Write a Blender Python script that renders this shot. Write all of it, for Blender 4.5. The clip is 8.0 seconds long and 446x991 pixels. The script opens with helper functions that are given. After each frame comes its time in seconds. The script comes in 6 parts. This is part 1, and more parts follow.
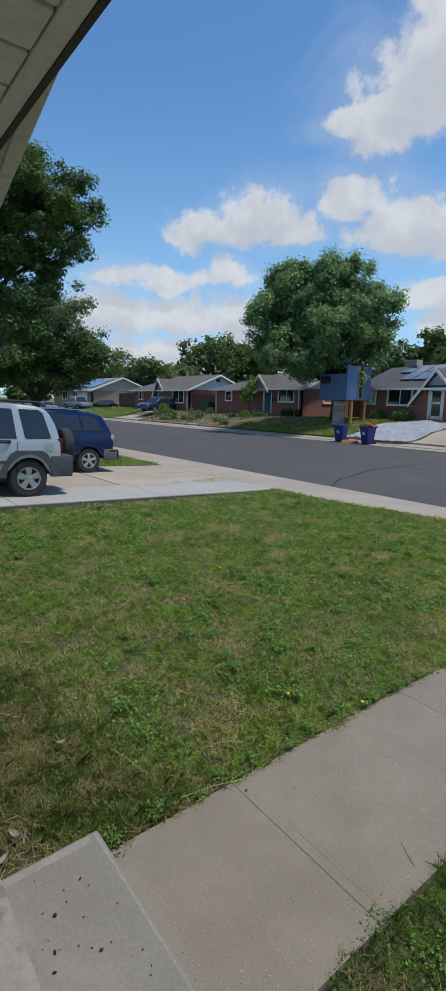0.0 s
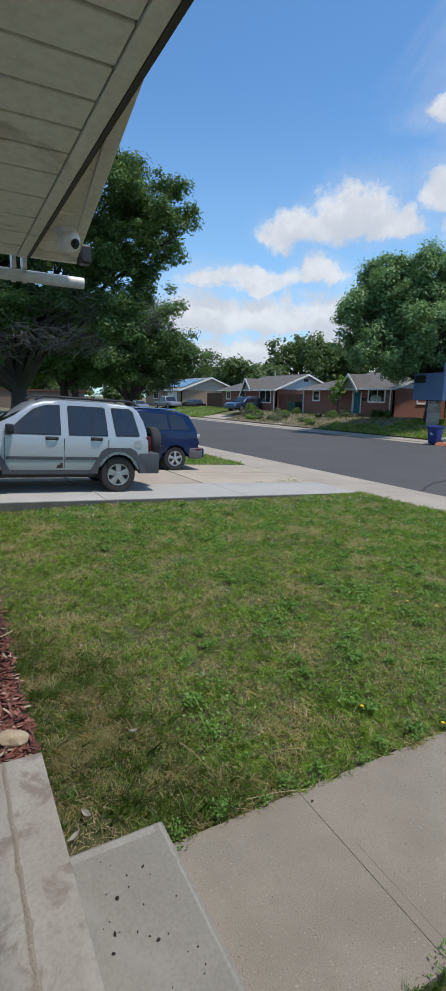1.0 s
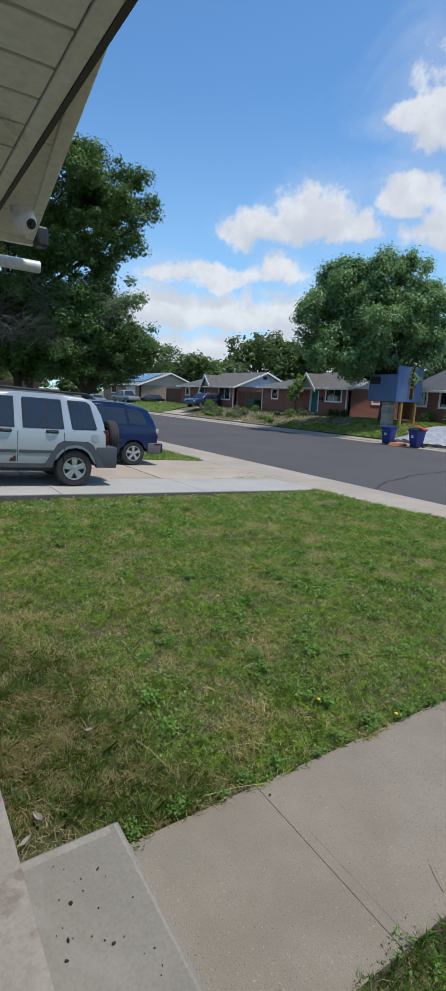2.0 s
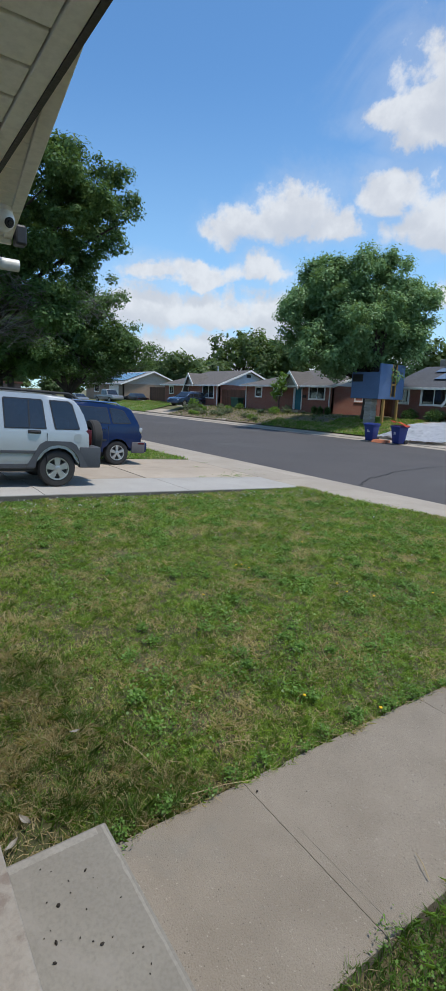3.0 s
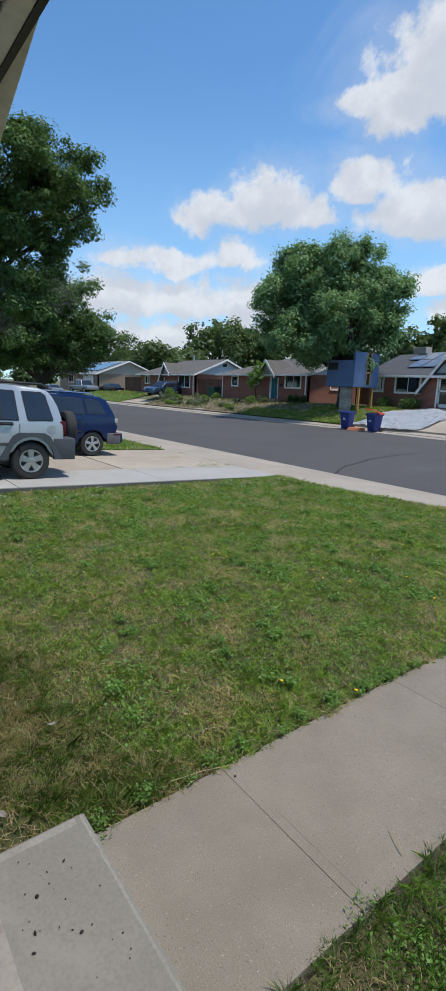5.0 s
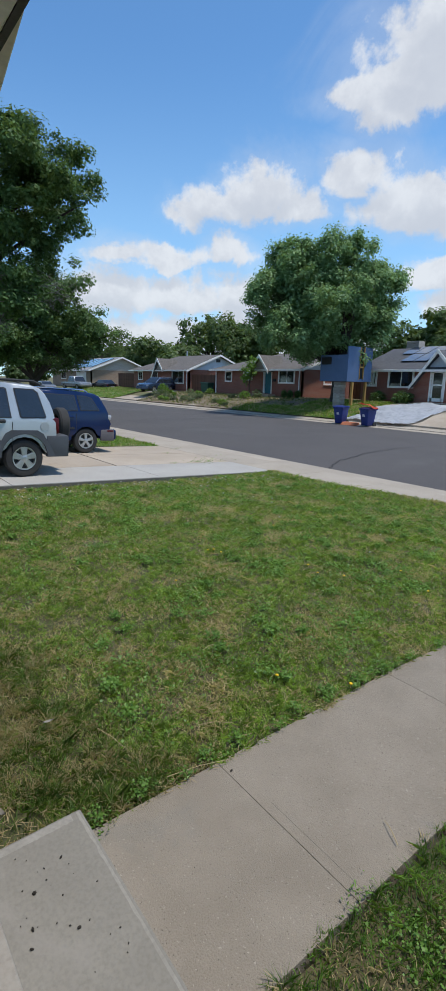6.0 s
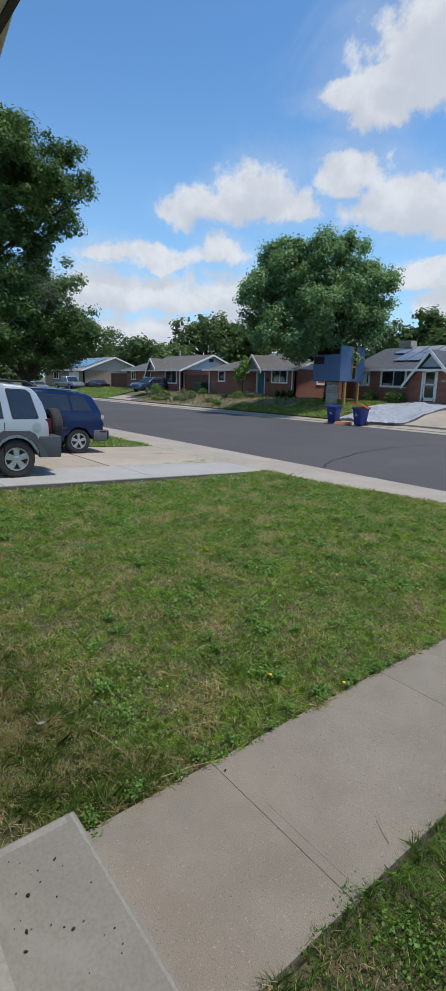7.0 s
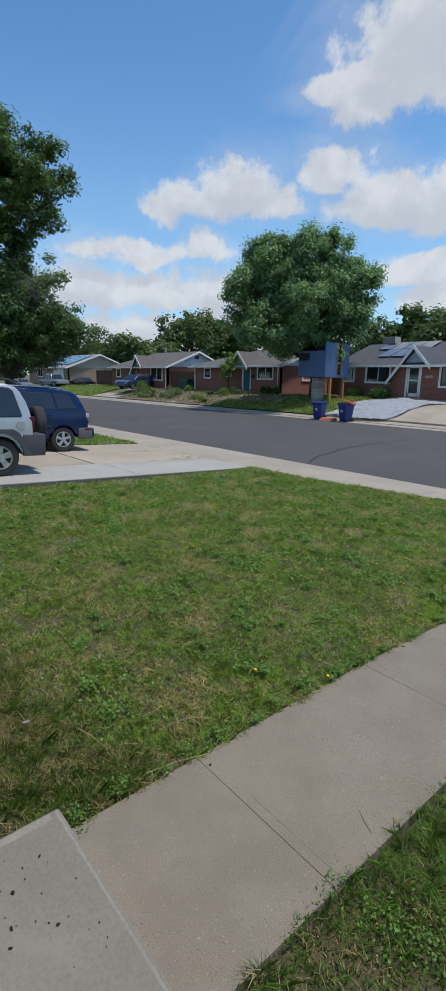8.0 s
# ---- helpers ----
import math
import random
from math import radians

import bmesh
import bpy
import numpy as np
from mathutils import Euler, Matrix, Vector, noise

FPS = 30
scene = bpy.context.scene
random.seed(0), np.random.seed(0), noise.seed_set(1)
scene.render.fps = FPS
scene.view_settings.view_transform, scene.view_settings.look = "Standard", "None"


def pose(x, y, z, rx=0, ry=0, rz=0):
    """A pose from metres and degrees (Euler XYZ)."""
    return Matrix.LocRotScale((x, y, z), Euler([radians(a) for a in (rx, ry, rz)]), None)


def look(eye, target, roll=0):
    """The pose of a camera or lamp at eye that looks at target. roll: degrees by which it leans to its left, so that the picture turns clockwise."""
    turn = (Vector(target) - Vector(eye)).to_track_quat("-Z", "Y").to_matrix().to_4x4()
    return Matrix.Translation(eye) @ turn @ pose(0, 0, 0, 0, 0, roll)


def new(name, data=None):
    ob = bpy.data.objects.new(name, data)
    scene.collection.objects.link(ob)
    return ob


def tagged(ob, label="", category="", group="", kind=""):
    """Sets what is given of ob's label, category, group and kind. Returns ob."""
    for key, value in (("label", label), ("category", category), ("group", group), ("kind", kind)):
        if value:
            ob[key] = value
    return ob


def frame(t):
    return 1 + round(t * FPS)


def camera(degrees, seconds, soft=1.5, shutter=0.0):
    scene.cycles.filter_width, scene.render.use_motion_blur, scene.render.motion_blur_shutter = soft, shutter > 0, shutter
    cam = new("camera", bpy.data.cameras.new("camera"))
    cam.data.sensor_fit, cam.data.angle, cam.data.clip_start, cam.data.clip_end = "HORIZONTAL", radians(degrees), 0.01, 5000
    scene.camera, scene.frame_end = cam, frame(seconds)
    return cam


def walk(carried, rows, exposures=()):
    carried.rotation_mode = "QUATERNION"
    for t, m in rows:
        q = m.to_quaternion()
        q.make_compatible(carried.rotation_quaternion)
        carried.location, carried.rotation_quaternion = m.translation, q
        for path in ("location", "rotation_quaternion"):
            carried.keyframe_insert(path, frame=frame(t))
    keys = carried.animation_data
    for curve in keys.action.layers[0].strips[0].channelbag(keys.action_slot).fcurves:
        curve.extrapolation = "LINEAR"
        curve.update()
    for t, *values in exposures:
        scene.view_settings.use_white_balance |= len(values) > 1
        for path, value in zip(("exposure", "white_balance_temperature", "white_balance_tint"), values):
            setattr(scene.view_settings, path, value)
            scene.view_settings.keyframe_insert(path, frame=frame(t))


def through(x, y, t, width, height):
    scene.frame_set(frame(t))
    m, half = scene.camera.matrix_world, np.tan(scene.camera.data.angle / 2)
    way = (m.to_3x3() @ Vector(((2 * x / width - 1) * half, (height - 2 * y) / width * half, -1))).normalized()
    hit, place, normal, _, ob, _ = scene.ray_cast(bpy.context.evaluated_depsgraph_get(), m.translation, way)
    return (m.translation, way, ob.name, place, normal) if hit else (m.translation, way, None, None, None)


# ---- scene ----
cam = camera(47.3, 8.0, soft=1.1)
PATH = [
    (0, (1.799, -1.496, 1.957), (0.249, -0.286, 1.591), 1.10),
    (0.2, (1.792, -1.483, 1.952), (0.178, -0.359, 1.588), 2.67),
    (0.5, (1.791, -1.471, 1.952), (0.148, -0.392, 1.583), 2.90),
    (0.7, (1.801, -1.459, 1.957), (0.100, -0.473, 1.588), 1.75),
    (1, (1.810, -1.451, 1.966), (0.081, -0.516, 1.592), 1.30),
    (1.2, (1.807, -1.446, 1.965), (0.084, -0.501, 1.591), 1.39),
    (1.5, (1.778, -1.448, 1.946), (0.091, -0.441, 1.570), 2.20),
    (2.8, (1.785, -1.444, 1.949), (0.169, -0.330, 1.565), 2.48),
    (3, (1.787, -1.444, 1.950), (0.178, -0.321, 1.565), 2.40),
    (3.5, (1.782, -1.437, 1.949), (0.186, -0.299, 1.556), 2.10),
    (4, (1.781, -1.432, 1.942), (0.199, -0.277, 1.542), 2.00),
    (4.5, (1.792, -1.428, 1.945), (0.228, -0.251, 1.534), 2.10),
    (6, (1.805, -1.419, 1.947), (0.268, -0.216, 1.510), 1.50),
    (6.5, (1.806, -1.430, 1.956), (0.282, -0.210, 1.521), 1.70),
    (7, (1.812, -1.418, 1.952), (0.291, -0.196, 1.515), 1.40),
    (7.5, (1.823, -1.416, 1.950), (0.312, -0.180, 1.512), 1.30),
    (8, (1.841, -1.406, 1.955), (0.353, -0.147, 1.507), 1.10),
]
# the automatic exposure opens a little while the shaded soffit fills the picture
walk(cam, [(t, look(eye, target, roll)) for t, eye, target, roll in PATH],
     exposures=((0.0, 0.44), (0.5, 0.52), (1.0, 0.67), (1.5, 0.68), (3.5, 0.67), (4.5, 0.67), (6.5, 0.67), (7.0, 0.61), (8.0, 0.50)))

# ---- world, sun, exposure ----
class Nodes:
    """Short way to write node trees."""
    def __init__(self, tree):
        self.t = tree

    def put(self, sock, v):
        if isinstance(v, (int, float, tuple)):
            sock.default_value = v
        elif v is not None:
            self.t.links.new(v, sock)

    def math(self, op, a, b=None, clamp=False):
        n = self.t.nodes.new("ShaderNodeMath")
        n.operation = op
        n.use_clamp = clamp
        self.put(n.inputs[0], a)
        self.put(n.inputs[1], b)
        return n.outputs[0]

    def noise(self, vec, scale, detail=4.0, rough=0.55, distort=0.0):
        n = self.t.nodes.new("ShaderNodeTexNoise")
        self.put(n.inputs["Vector"], vec)
        n.inputs["Scale"].default_value = scale
        n.inputs["Detail"].default_value = detail
        n.inputs["Roughness"].default_value = rough
        n.inputs["Distortion"].default_value = distort
        return n.outputs["Fac"]

    def ramp(self, fac, lo, hi):
        n = self.t.nodes.new("ShaderNodeMapRange")
        n.interpolation_type = "SMOOTHSTEP"
        self.put(n.inputs[0], fac)
        n.inputs[1].default_value, n.inputs[2].default_value = lo, hi
        return n.outputs[0]

    def mix(self, fac, a, b, mode="MIX"):
        n = self.t.nodes.new("ShaderNodeMix")
        n.data_type = "RGBA"
        n.blend_type = mode
        self.put(n.inputs["Factor"], fac)
        self.put(n.inputs[6], (*a, 1.0) if isinstance(a, tuple) and len(a) == 3 else a)
        self.put(n.inputs[7], (*b, 1.0) if isinstance(b, tuple) and len(b) == 3 else b)
        return n.outputs[2]


SUN_AZ, SUN_EL = 143.0, 71.0            # degrees from -x towards +y, and above the horizon
sun_dir = Vector((-math.cos(radians(SUN_AZ)) * math.cos(radians(SUN_EL)),
                  math.sin(radians(SUN_AZ)) * math.cos(radians(SUN_EL)), math.sin(radians(SUN_EL))))
sun = new("sun", bpy.data.lights.new("sun", "SUN"))
sun.data.energy, sun.data.angle, sun.data.color = 2.4, radians(7.0), (1.0, 0.95, 0.88)
sun.matrix_world = look(sun_dir * 50, (0, 0, 0))

world = bpy.data.worlds.new("sky")
world.use_nodes = True
scene.world = world
N = Nodes(world.node_tree)
world.node_tree.nodes.clear()
sky = world.node_tree.nodes.new("ShaderNodeTexSky")
sky.sky_type = "NISHITA"
sky.sun_disc = False
sky.sun_elevation = radians(SUN_EL)
sky.sun_rotation = math.atan2(sun_dir.x, sun_dir.y)
sky.altitude = 1600
sky.air_density, sky.dust_density, sky.ozone_density = 1.0, 0.1, 3.0
co = world.node_tree.nodes.new("ShaderNodeTexCoord").outputs["Generated"]
sep = world.node_tree.nodes.new("ShaderNodeSeparateXYZ")
world.node_tree.links.new(co, sep.inputs[0])
dx, dy, dz = sep.outputs
az = N.math("MULTIPLY", N.math("ARCTAN2", dy, N.math("MULTIPLY", dx, -1.0)), 57.29578)
el = N.math("MULTIPLY", N.math("ARCSINE", dz), 57.29578)
# cumulus: azimuth, elevation, half width, half height in degrees
CLOUDS = [(58.8, 28.2, 7.8, 5.0), (57, 25.4, 5, 3.0), (53, 23.8, 3.4, 1.8), (66, 32, 8, 7), (50.6, 24.8, 3.4, 1.7), (53.5, 26.2, 3.6, 2.0), (56.5, 29.5, 3.6, 3.0),
          (36.6, 16.6, 3.8, 2.0), (41, 18.2, 3.6, 2.5), (44.8, 16.9, 3.4, 2.0),           (51, 19.6, 3.6, 1.8), (56.6, 16.6, 5.6, 3.2), (62, 16.0, 5.5, 3.4), (70, 17, 7, 4),
          (27, 12.2, 3.6, 1.5), (32, 12.2, 3.4, 1.2), (38.2, 12.6, 2.6, 1.6), (26, 8.6, 5, 2.6), (33, 8.4, 6, 2.4),
          (40, 8.4, 4, 2.6), (34, 4, 14, 3.0), (58.4, 10.4, 3.6, 1.5), (64, 7.5, 7, 1.9), (55, 3, 14, 2.2)]
warp = N.noise(co, 11.0, 7.0, 0.62)
az = N.math("ADD", az, N.math("MULTIPLY", N.math("SUBTRACT", N.noise(co, 6.5, 5.0, 0.6), 0.5), 9.0))
el_bent = N.math("ADD", el, N.math("MULTIPLY", N.math("SUBTRACT", N.noise(co, 8.3, 5.0, 0.6, 0.4), 0.5), 5.5))


def cloud_field(height):
    """How deep a direction lies inside the clouds; their feet are flatter than their tops."""
    total = None
    for a, e, w, h in CLOUDS:
        u = N.math("MULTIPLY", N.math("SUBTRACT", az, a), 0.82 / w)
        v = N.math("MULTIPLY", N.math("SUBTRACT", height, e), 0.82 / h)
        v = N.math("MAXIMUM", v, N.math("MULTIPLY", v, -1.45))
        f = N.math("SUBTRACT", 1.0, N.math("SQRT", N.math("ADD", N.math("MULTIPLY", u, u), N.math("MULTIPLY", v, v))))
        total = f if total is None else N.math("MAXIMUM", total, f)
    return total


away = N.math("MULTIPLY", N.ramp(N.math("ABSOLUTE", N.math("SUBTRACT", az, 45.0)), 32.0, 60.0), 0.9)
broad = N.math("SUBTRACT", N.math("MULTIPLY", N.noise(co, 2.6, 5.0, 0.55), 3.0), 1.75)
field = N.math("MAXIMUM", cloud_field(el_bent), N.math("SUBTRACT", N.math("ADD", broad, away), 0.9))
fine = N.noise(co, 34.0, 7.0, 0.62)
edge = N.math("ADD", N.math("MULTIPLY", N.math("SUBTRACT", warp, 0.5), 1.5), N.math("MULTIPLY", N.math("SUBTRACT", fine, 0.5), 0.8))
body = N.math("ADD", field, edge)
cover = N.ramp(body, -0.14, 0.40)
# thin veils between the heaps
veil = N.math("MULTIPLY", N.ramp(N.math("ADD", field, N.math("MULTIPLY", N.math("SUBTRACT", N.noise(co, 5.0, 6.0, 0.6, 0.8), 0.5), 2.2)), -0.6, 0.5), 0.26)
cover = N.math("MAXIMUM", cover, veil)
# the feet lie in the cloud's own shade
above = cloud_field(N.math("ADD", el_bent, 1.9))
shade = N.math("MULTIPLY", N.ramp(N.math("ADD", above, N.math("MULTIPLY", edge, 0.55)), 0.12, 0.75), 0.8)
tex = N.math("ADD", N.noise(co, 15.0, 7.0, 0.62), N.math("MULTIPLY", N.math("SUBTRACT", fine, 0.5), 0.35))
lit = N.mix(N.ramp(tex, 0.34, 0.64), (4.9, 5.15, 5.6), (5.85, 6.1, 6.45))
lit = N.mix(shade, lit, (4.3, 4.6, 5.15))
haze = N.ramp(el, 30.0, -2.0)
blue = N.mix(1.0, sky.outputs[0], (1.00, 1.40, 1.54), "MULTIPLY")
air = N.mix(N.math("MULTIPLY", haze, 0.62), blue, (3.1, 4.9, 6.4))
bg = world.node_tree.nodes.new("ShaderNodeBackground")
world.node_tree.links.new(N.mix(N.math("MULTIPLY", cover, 0.93), air, lit), bg.inputs[0])
bg.inputs[1].default_value = 0.085
out = world.node_tree.nodes.new("ShaderNodeOutputWorld")
world.node_tree.links.new(bg.outputs[0], out.inputs[0])


# ---- materials ----
def material(name, c1, c2=None, rough=0.7, metal=0.0, scale=6.0, fine_scale=80.0, bump=0.2, amount=1.0,
             spots=None, spot_scale=120.0, spot_cut=0.66, coat=0.0, vary=0.0, stain=None, stain_scale=1.3, spec=0.5, stain_cut=0.56, flecks=None):
    """Grain and stains at two scales on one base colour."""
    m = bpy.data.materials.new(name)
    m.use_nodes = True
    t = m.node_tree
    K = Nodes(t)
    b = t.nodes["Principled BSDF"]
    co = t.nodes.new("ShaderNodeTexCoord").outputs["Object"]
    c2 = c2 or tuple(c * 0.75 for c in c1)
    big = K.noise(co, scale, 5.0, 0.6)
    small = K.noise(co, fine_scale, 3.0, 0.6)
    col = K.mix(K.math("MULTIPLY", K.ramp(big, 0.3, 0.72), amount), c1, c2)
    col = K.mix(K.math("MULTIPLY", K.ramp(small, 0.35, 0.75), 0.45 * amount), col, tuple(c * 0.72 for c in c2))
    if stain:
        s = K.ramp(K.noise(co, stain_scale, 6.0, 0.65, 0.6), stain_cut, stain_cut + 0.14)
        col = K.mix(K.math("MULTIPLY", s, 0.7), col, stain)
    if spots:
        s = K.ramp(K.noise(co, spot_scale, 1.0, 0.5), spot_cut, spot_cut + 0.06)
        col = K.mix(s, col, spots)
    if flecks:
        s = K.ramp(K.noise(co, spot_scale * 0.8, 1.0, 0.5, 0.3), 0.68, 0.75)
        col = K.mix(K.math("MULTIPLY", s, 0.8), col, flecks)
    if vary:
        r = t.nodes.new("ShaderNodeObjectInfo").outputs["Random"]
        hsv = t.nodes.new("ShaderNodeHueSaturation")
        K.put(hsv.inputs["Value"], K.math("ADD", K.math("MULTIPLY", r, 2 * vary), 1.0 - vary))
        K.put(hsv.inputs["Color"], col)
        col = hsv.outputs[0]
    K.put(b.inputs["Base Color"], col)
    K.put(b.inputs["Roughness"], K.math("ADD", K.math("MULTIPLY", K.math("SUBTRACT", small, 0.5), 0.25), rough, True))
    b.inputs["Metallic"].default_value = metal
    b.inputs["Specular IOR Level"].default_value = spec
    b.inputs["Coat Weight"].default_value = coat
    b.inputs["Coat Roughness"].default_value = 0.05
    if bump:
        bn = t.nodes.new("ShaderNodeBump")
        bn.inputs["Strength"].default_value = bump
        bn.inputs["Distance"].default_value = 0.01
        K.put(bn.inputs["Height"], K.math("ADD", small, K.math("MULTIPLY", big, 0.6)))
        K.put(b.inputs["Normal"], bn.outputs[0])
    return m


def leaf_material(name, dark, light, dry=None, dry_scale=0.9, dry_cut=0.55, through=0.35, fine_dry=0.0, gap_shade_scale=0.0, chance_top=0.75):
    """Leaves and blades: colour by island and by patch, shade between clumps painted in, with light passing through."""
    m = bpy.data.materials.new(name)
    m.use_nodes = True
    t = m.node_tree
    K = Nodes(t)
    t.nodes.remove(t.nodes["Principled BSDF"])
    geo = t.nodes.new("ShaderNodeNewGeometry")
    r = geo.outputs["Random Per Island"]
    co = t.nodes.new("ShaderNodeTexCoord").outputs["Object"]
    col = K.mix(r, dark, light)
    patch = K.noise(co, dry_scale, 4.0, 0.6)
    col = K.mix(K.math("MULTIPLY", K.ramp(patch, 0.4, 0.65), 0.35), col, tuple(c * 0.62 for c in dark))
    if gap_shade_scale:
        # shade in the gaps between grass clumps, put into the blade colour by noise
        cn = K.noise(co, gap_shade_scale, 3.0, 0.6)
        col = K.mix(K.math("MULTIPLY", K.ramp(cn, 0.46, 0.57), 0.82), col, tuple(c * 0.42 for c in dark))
    if dry:
        p2 = K.noise(co, dry_scale * 1.7, 5.0, 0.65)
        chance = K.math("ADD", K.math("MULTIPLY", K.ramp(p2, dry_cut - 0.08, dry_cut + 0.16), chance_top), fine_dry)
        r2 = K.math("FRACT", K.math("MULTIPLY", r, 37.7))
        col = K.mix(K.math("LESS_THAN", r2, chance), col, dry)
    d = t.nodes.new("ShaderNodeBsdfDiffuse")
    tr = t.nodes.new("ShaderNodeBsdfTranslucent")
    g = t.nodes.new("ShaderNodeBsdfGlossy")
    g.inputs["Roughness"].default_value = 0.45
    g.inputs["Color"].default_value = (0.8, 0.85, 0.8, 1)
    K.put(d.inputs[0], col)
    K.put(tr.inputs[0], K.mix(0.35, col, (0.35, 0.5, 0.05), "MIX"))
    a = t.nodes.new("ShaderNodeMixShader")
    a.inputs[0].default_value = through
    t.links.new(d.outputs[0], a.inputs[1])
    t.links.new(tr.outputs[0], a.inputs[2])
    b = t.nodes.new("ShaderNodeMixShader")
    b.inputs[0].default_value = 0.02
    t.links.new(a.outputs[0], b.inputs[1])
    t.links.new(g.outputs[0], b.inputs[2])
    t.links.new(b.outputs[0], t.nodes["Material Output"].inputs[0])
    return m


def brick_material(name, c1, c2, mortar):
    m = material(name, c1, c2, rough=0.9)
    t = m.node_tree
    K = Nodes(t)
    b = t.nodes["Principled BSDF"]
    co = t.nodes.new("ShaderNodeTexCoord").outputs["Object"]
    s = t.nodes.new("ShaderNodeSeparateXYZ")
    t.links.new(co, s.inputs[0])
    cb = t.nodes.new("ShaderNodeCombineXYZ")
    K.put(cb.inputs[0], K.math("ADD", s.outputs[0], s.outputs[1]))
    K.put(cb.inputs[1], s.outputs[2])
    br = t.nodes.new("ShaderNodeTexBrick")
    t.links.new(cb.outputs[0], br.inputs["Vector"])
    br.inputs["Color1"].default_value = (*c1, 1)
    br.inputs["Color2"].default_value = (*c2, 1)
    br.inputs["Mortar"].default_value = (*mortar, 1)
    br.inputs["Scale"].default_value = 1.0
    br.inputs["Brick Width"].default_value = 0.21
    br.inputs["Row Height"].default_value = 0.076
    br.inputs["Mortar Size"].default_value = 0.009
    n = K.noise(co, 0.8, 4.0)
    K.put(b.inputs["Base Color"], K.mix(K.math("MULTIPLY", n, 0.45), br.outputs["Color"], tuple(c * 0.6 for c in c2)))
    return m


def shingle_material(name, c1, c2):
    m = material(name, c1, c2, rough=0.95, scale=1.2, fine_scale=30)
    t = m.node_tree
    K = Nodes(t)
    b = t.nodes["Principled BSDF"]
    co = t.nodes.new("ShaderNodeTexCoord").outputs["Object"]
    br = t.nodes.new("ShaderNodeTexBrick")
    t.links.new(co, br.inputs["Vector"])
    br.inputs["Color1"].default_value = (*c1, 1)
    br.inputs["Color2"].default_value = (*c2, 1)
    br.inputs["Mortar"].default_value = (*(c * 0.45 for c in c2), 1)
    br.inputs["Scale"].default_value = 1.0
    br.inputs["Brick Width"].default_value = 0.34
    br.inputs["Row Height"].default_value = 0.16
    br.inputs["Mortar Size"].default_value = 0.012
    n = K.noise(co, 0.7, 5.0)
    K.put(b.inputs["Base Color"], K.mix(K.math("MULTIPLY", n, 0.5), br.outputs["Color"], tuple(c * 0.7 for c in c1)))
    return m


M = {}
M["walk"] = material("broom_concrete_grey", (0.272, 0.233, 0.182), (0.220, 0.186, 0.143), 0.93, scale=2.2, fine_scale=150, bump=0.7, spots=(0.115, 0.095, 0.078), spot_scale=105, spot_cut=0.685, flecks=(0.36, 0.32, 0.265), stain=(0.195, 0.178, 0.148), vary=0.05)
M["step"] = material("smooth_cast_concrete", (0.235, 0.217, 0.182), (0.198, 0.182, 0.152), 0.85, scale=3.0, fine_scale=70, bump=0.12, stain=(0.24, 0.22, 0.19), stain_scale=2.4)
# worn concrete, lightened to paint in the highlight along the step's edges
M["step_edge"] = material("worn_lit_concrete_edge", (0.285, 0.266, 0.231), (0.24, 0.223, 0.191), 0.85, scale=9.0, fine_scale=70, bump=0.12)
M["porch"] = material("stained_porch_concrete", (0.31, 0.285, 0.245), (0.25, 0.22, 0.185), 0.85, scale=3.0, fine_scale=60, bump=0.2, stain=(0.15, 0.11, 0.09), stain_scale=7.0, stain_cut=0.50)
M["drive_new"] = material("pale_new_concrete", (0.405, 0.388, 0.355), (0.345, 0.328, 0.297), 0.9, scale=0.9, fine_scale=40, bump=0.15, vary=0.05)
M["drive_old"] = material("old_tan_concrete", (0.42, 0.355, 0.28), (0.34, 0.285, 0.22), 0.9, scale=0.8, fine_scale=40, bump=0.2, stain=(0.30, 0.24, 0.18), vary=0.08)
M["kerb"] = material("kerb_concrete", (0.37, 0.325, 0.265), (0.31, 0.27, 0.215), 0.9, scale=0.9, fine_scale=40, bump=0.2, vary=0.07)
M["asphalt"] = material("asphalt_dark_grey", (0.081, 0.074, 0.072), (0.066, 0.061, 0.060), 0.88, scale=0.35, fine_scale=60, bump=0.4, stain=(0.088, 0.085, 0.082), stain_scale=0.25)
M["rust"] = material("dark_rust", (0.07, 0.03, 0.018), (0.03, 0.018, 0.014), 0.9, scale=30, bump=0.4)
M["tar"] = material("crack_tar", (0.02, 0.02, 0.02), rough=0.8)
M["soiled"] = material("soil_stained_concrete", (0.15, 0.14, 0.12), (0.10, 0.095, 0.08), 0.95, scale=3, fine_scale=40, bump=0.3)
M["soil"] = material("lawn_soil", (0.056, 0.062, 0.023), (0.085, 0.072, 0.034), 1.0, scale=1.5, fine_scale=60, bump=0.5)
M["ground"] = material("dry_grass_ground", (0.10, 0.12, 0.045), (0.16, 0.13, 0.07), 1.0, scale=0.25, fine_scale=12, bump=0.5)
M["gravel"] = material("gravel_bed", (0.22, 0.17, 0.12), (0.15, 0.12, 0.08), 1.0, scale=0.7, fine_scale=25, bump=0.5, stain=(0.12, 0.13, 0.06), stain_scale=0.8)
M["far_lawn"] = material("far_lawn_turf", (0.10, 0.19, 0.035), (0.075, 0.145, 0.03), 1.0, scale=0.8, fine_scale=30, bump=0.5)
M["soffit"] = material("beige_soffit_paint", (0.84, 0.79, 0.66), (0.79, 0.73, 0.60), 0.6, scale=2.0, fine_scale=30, bump=0.06, stain=(0.33, 0.28, 0.2), stain_scale=3.0)
M["soffit_dark"] = material("brown_metal_edge", (0.055, 0.045, 0.04), rough=0.55)
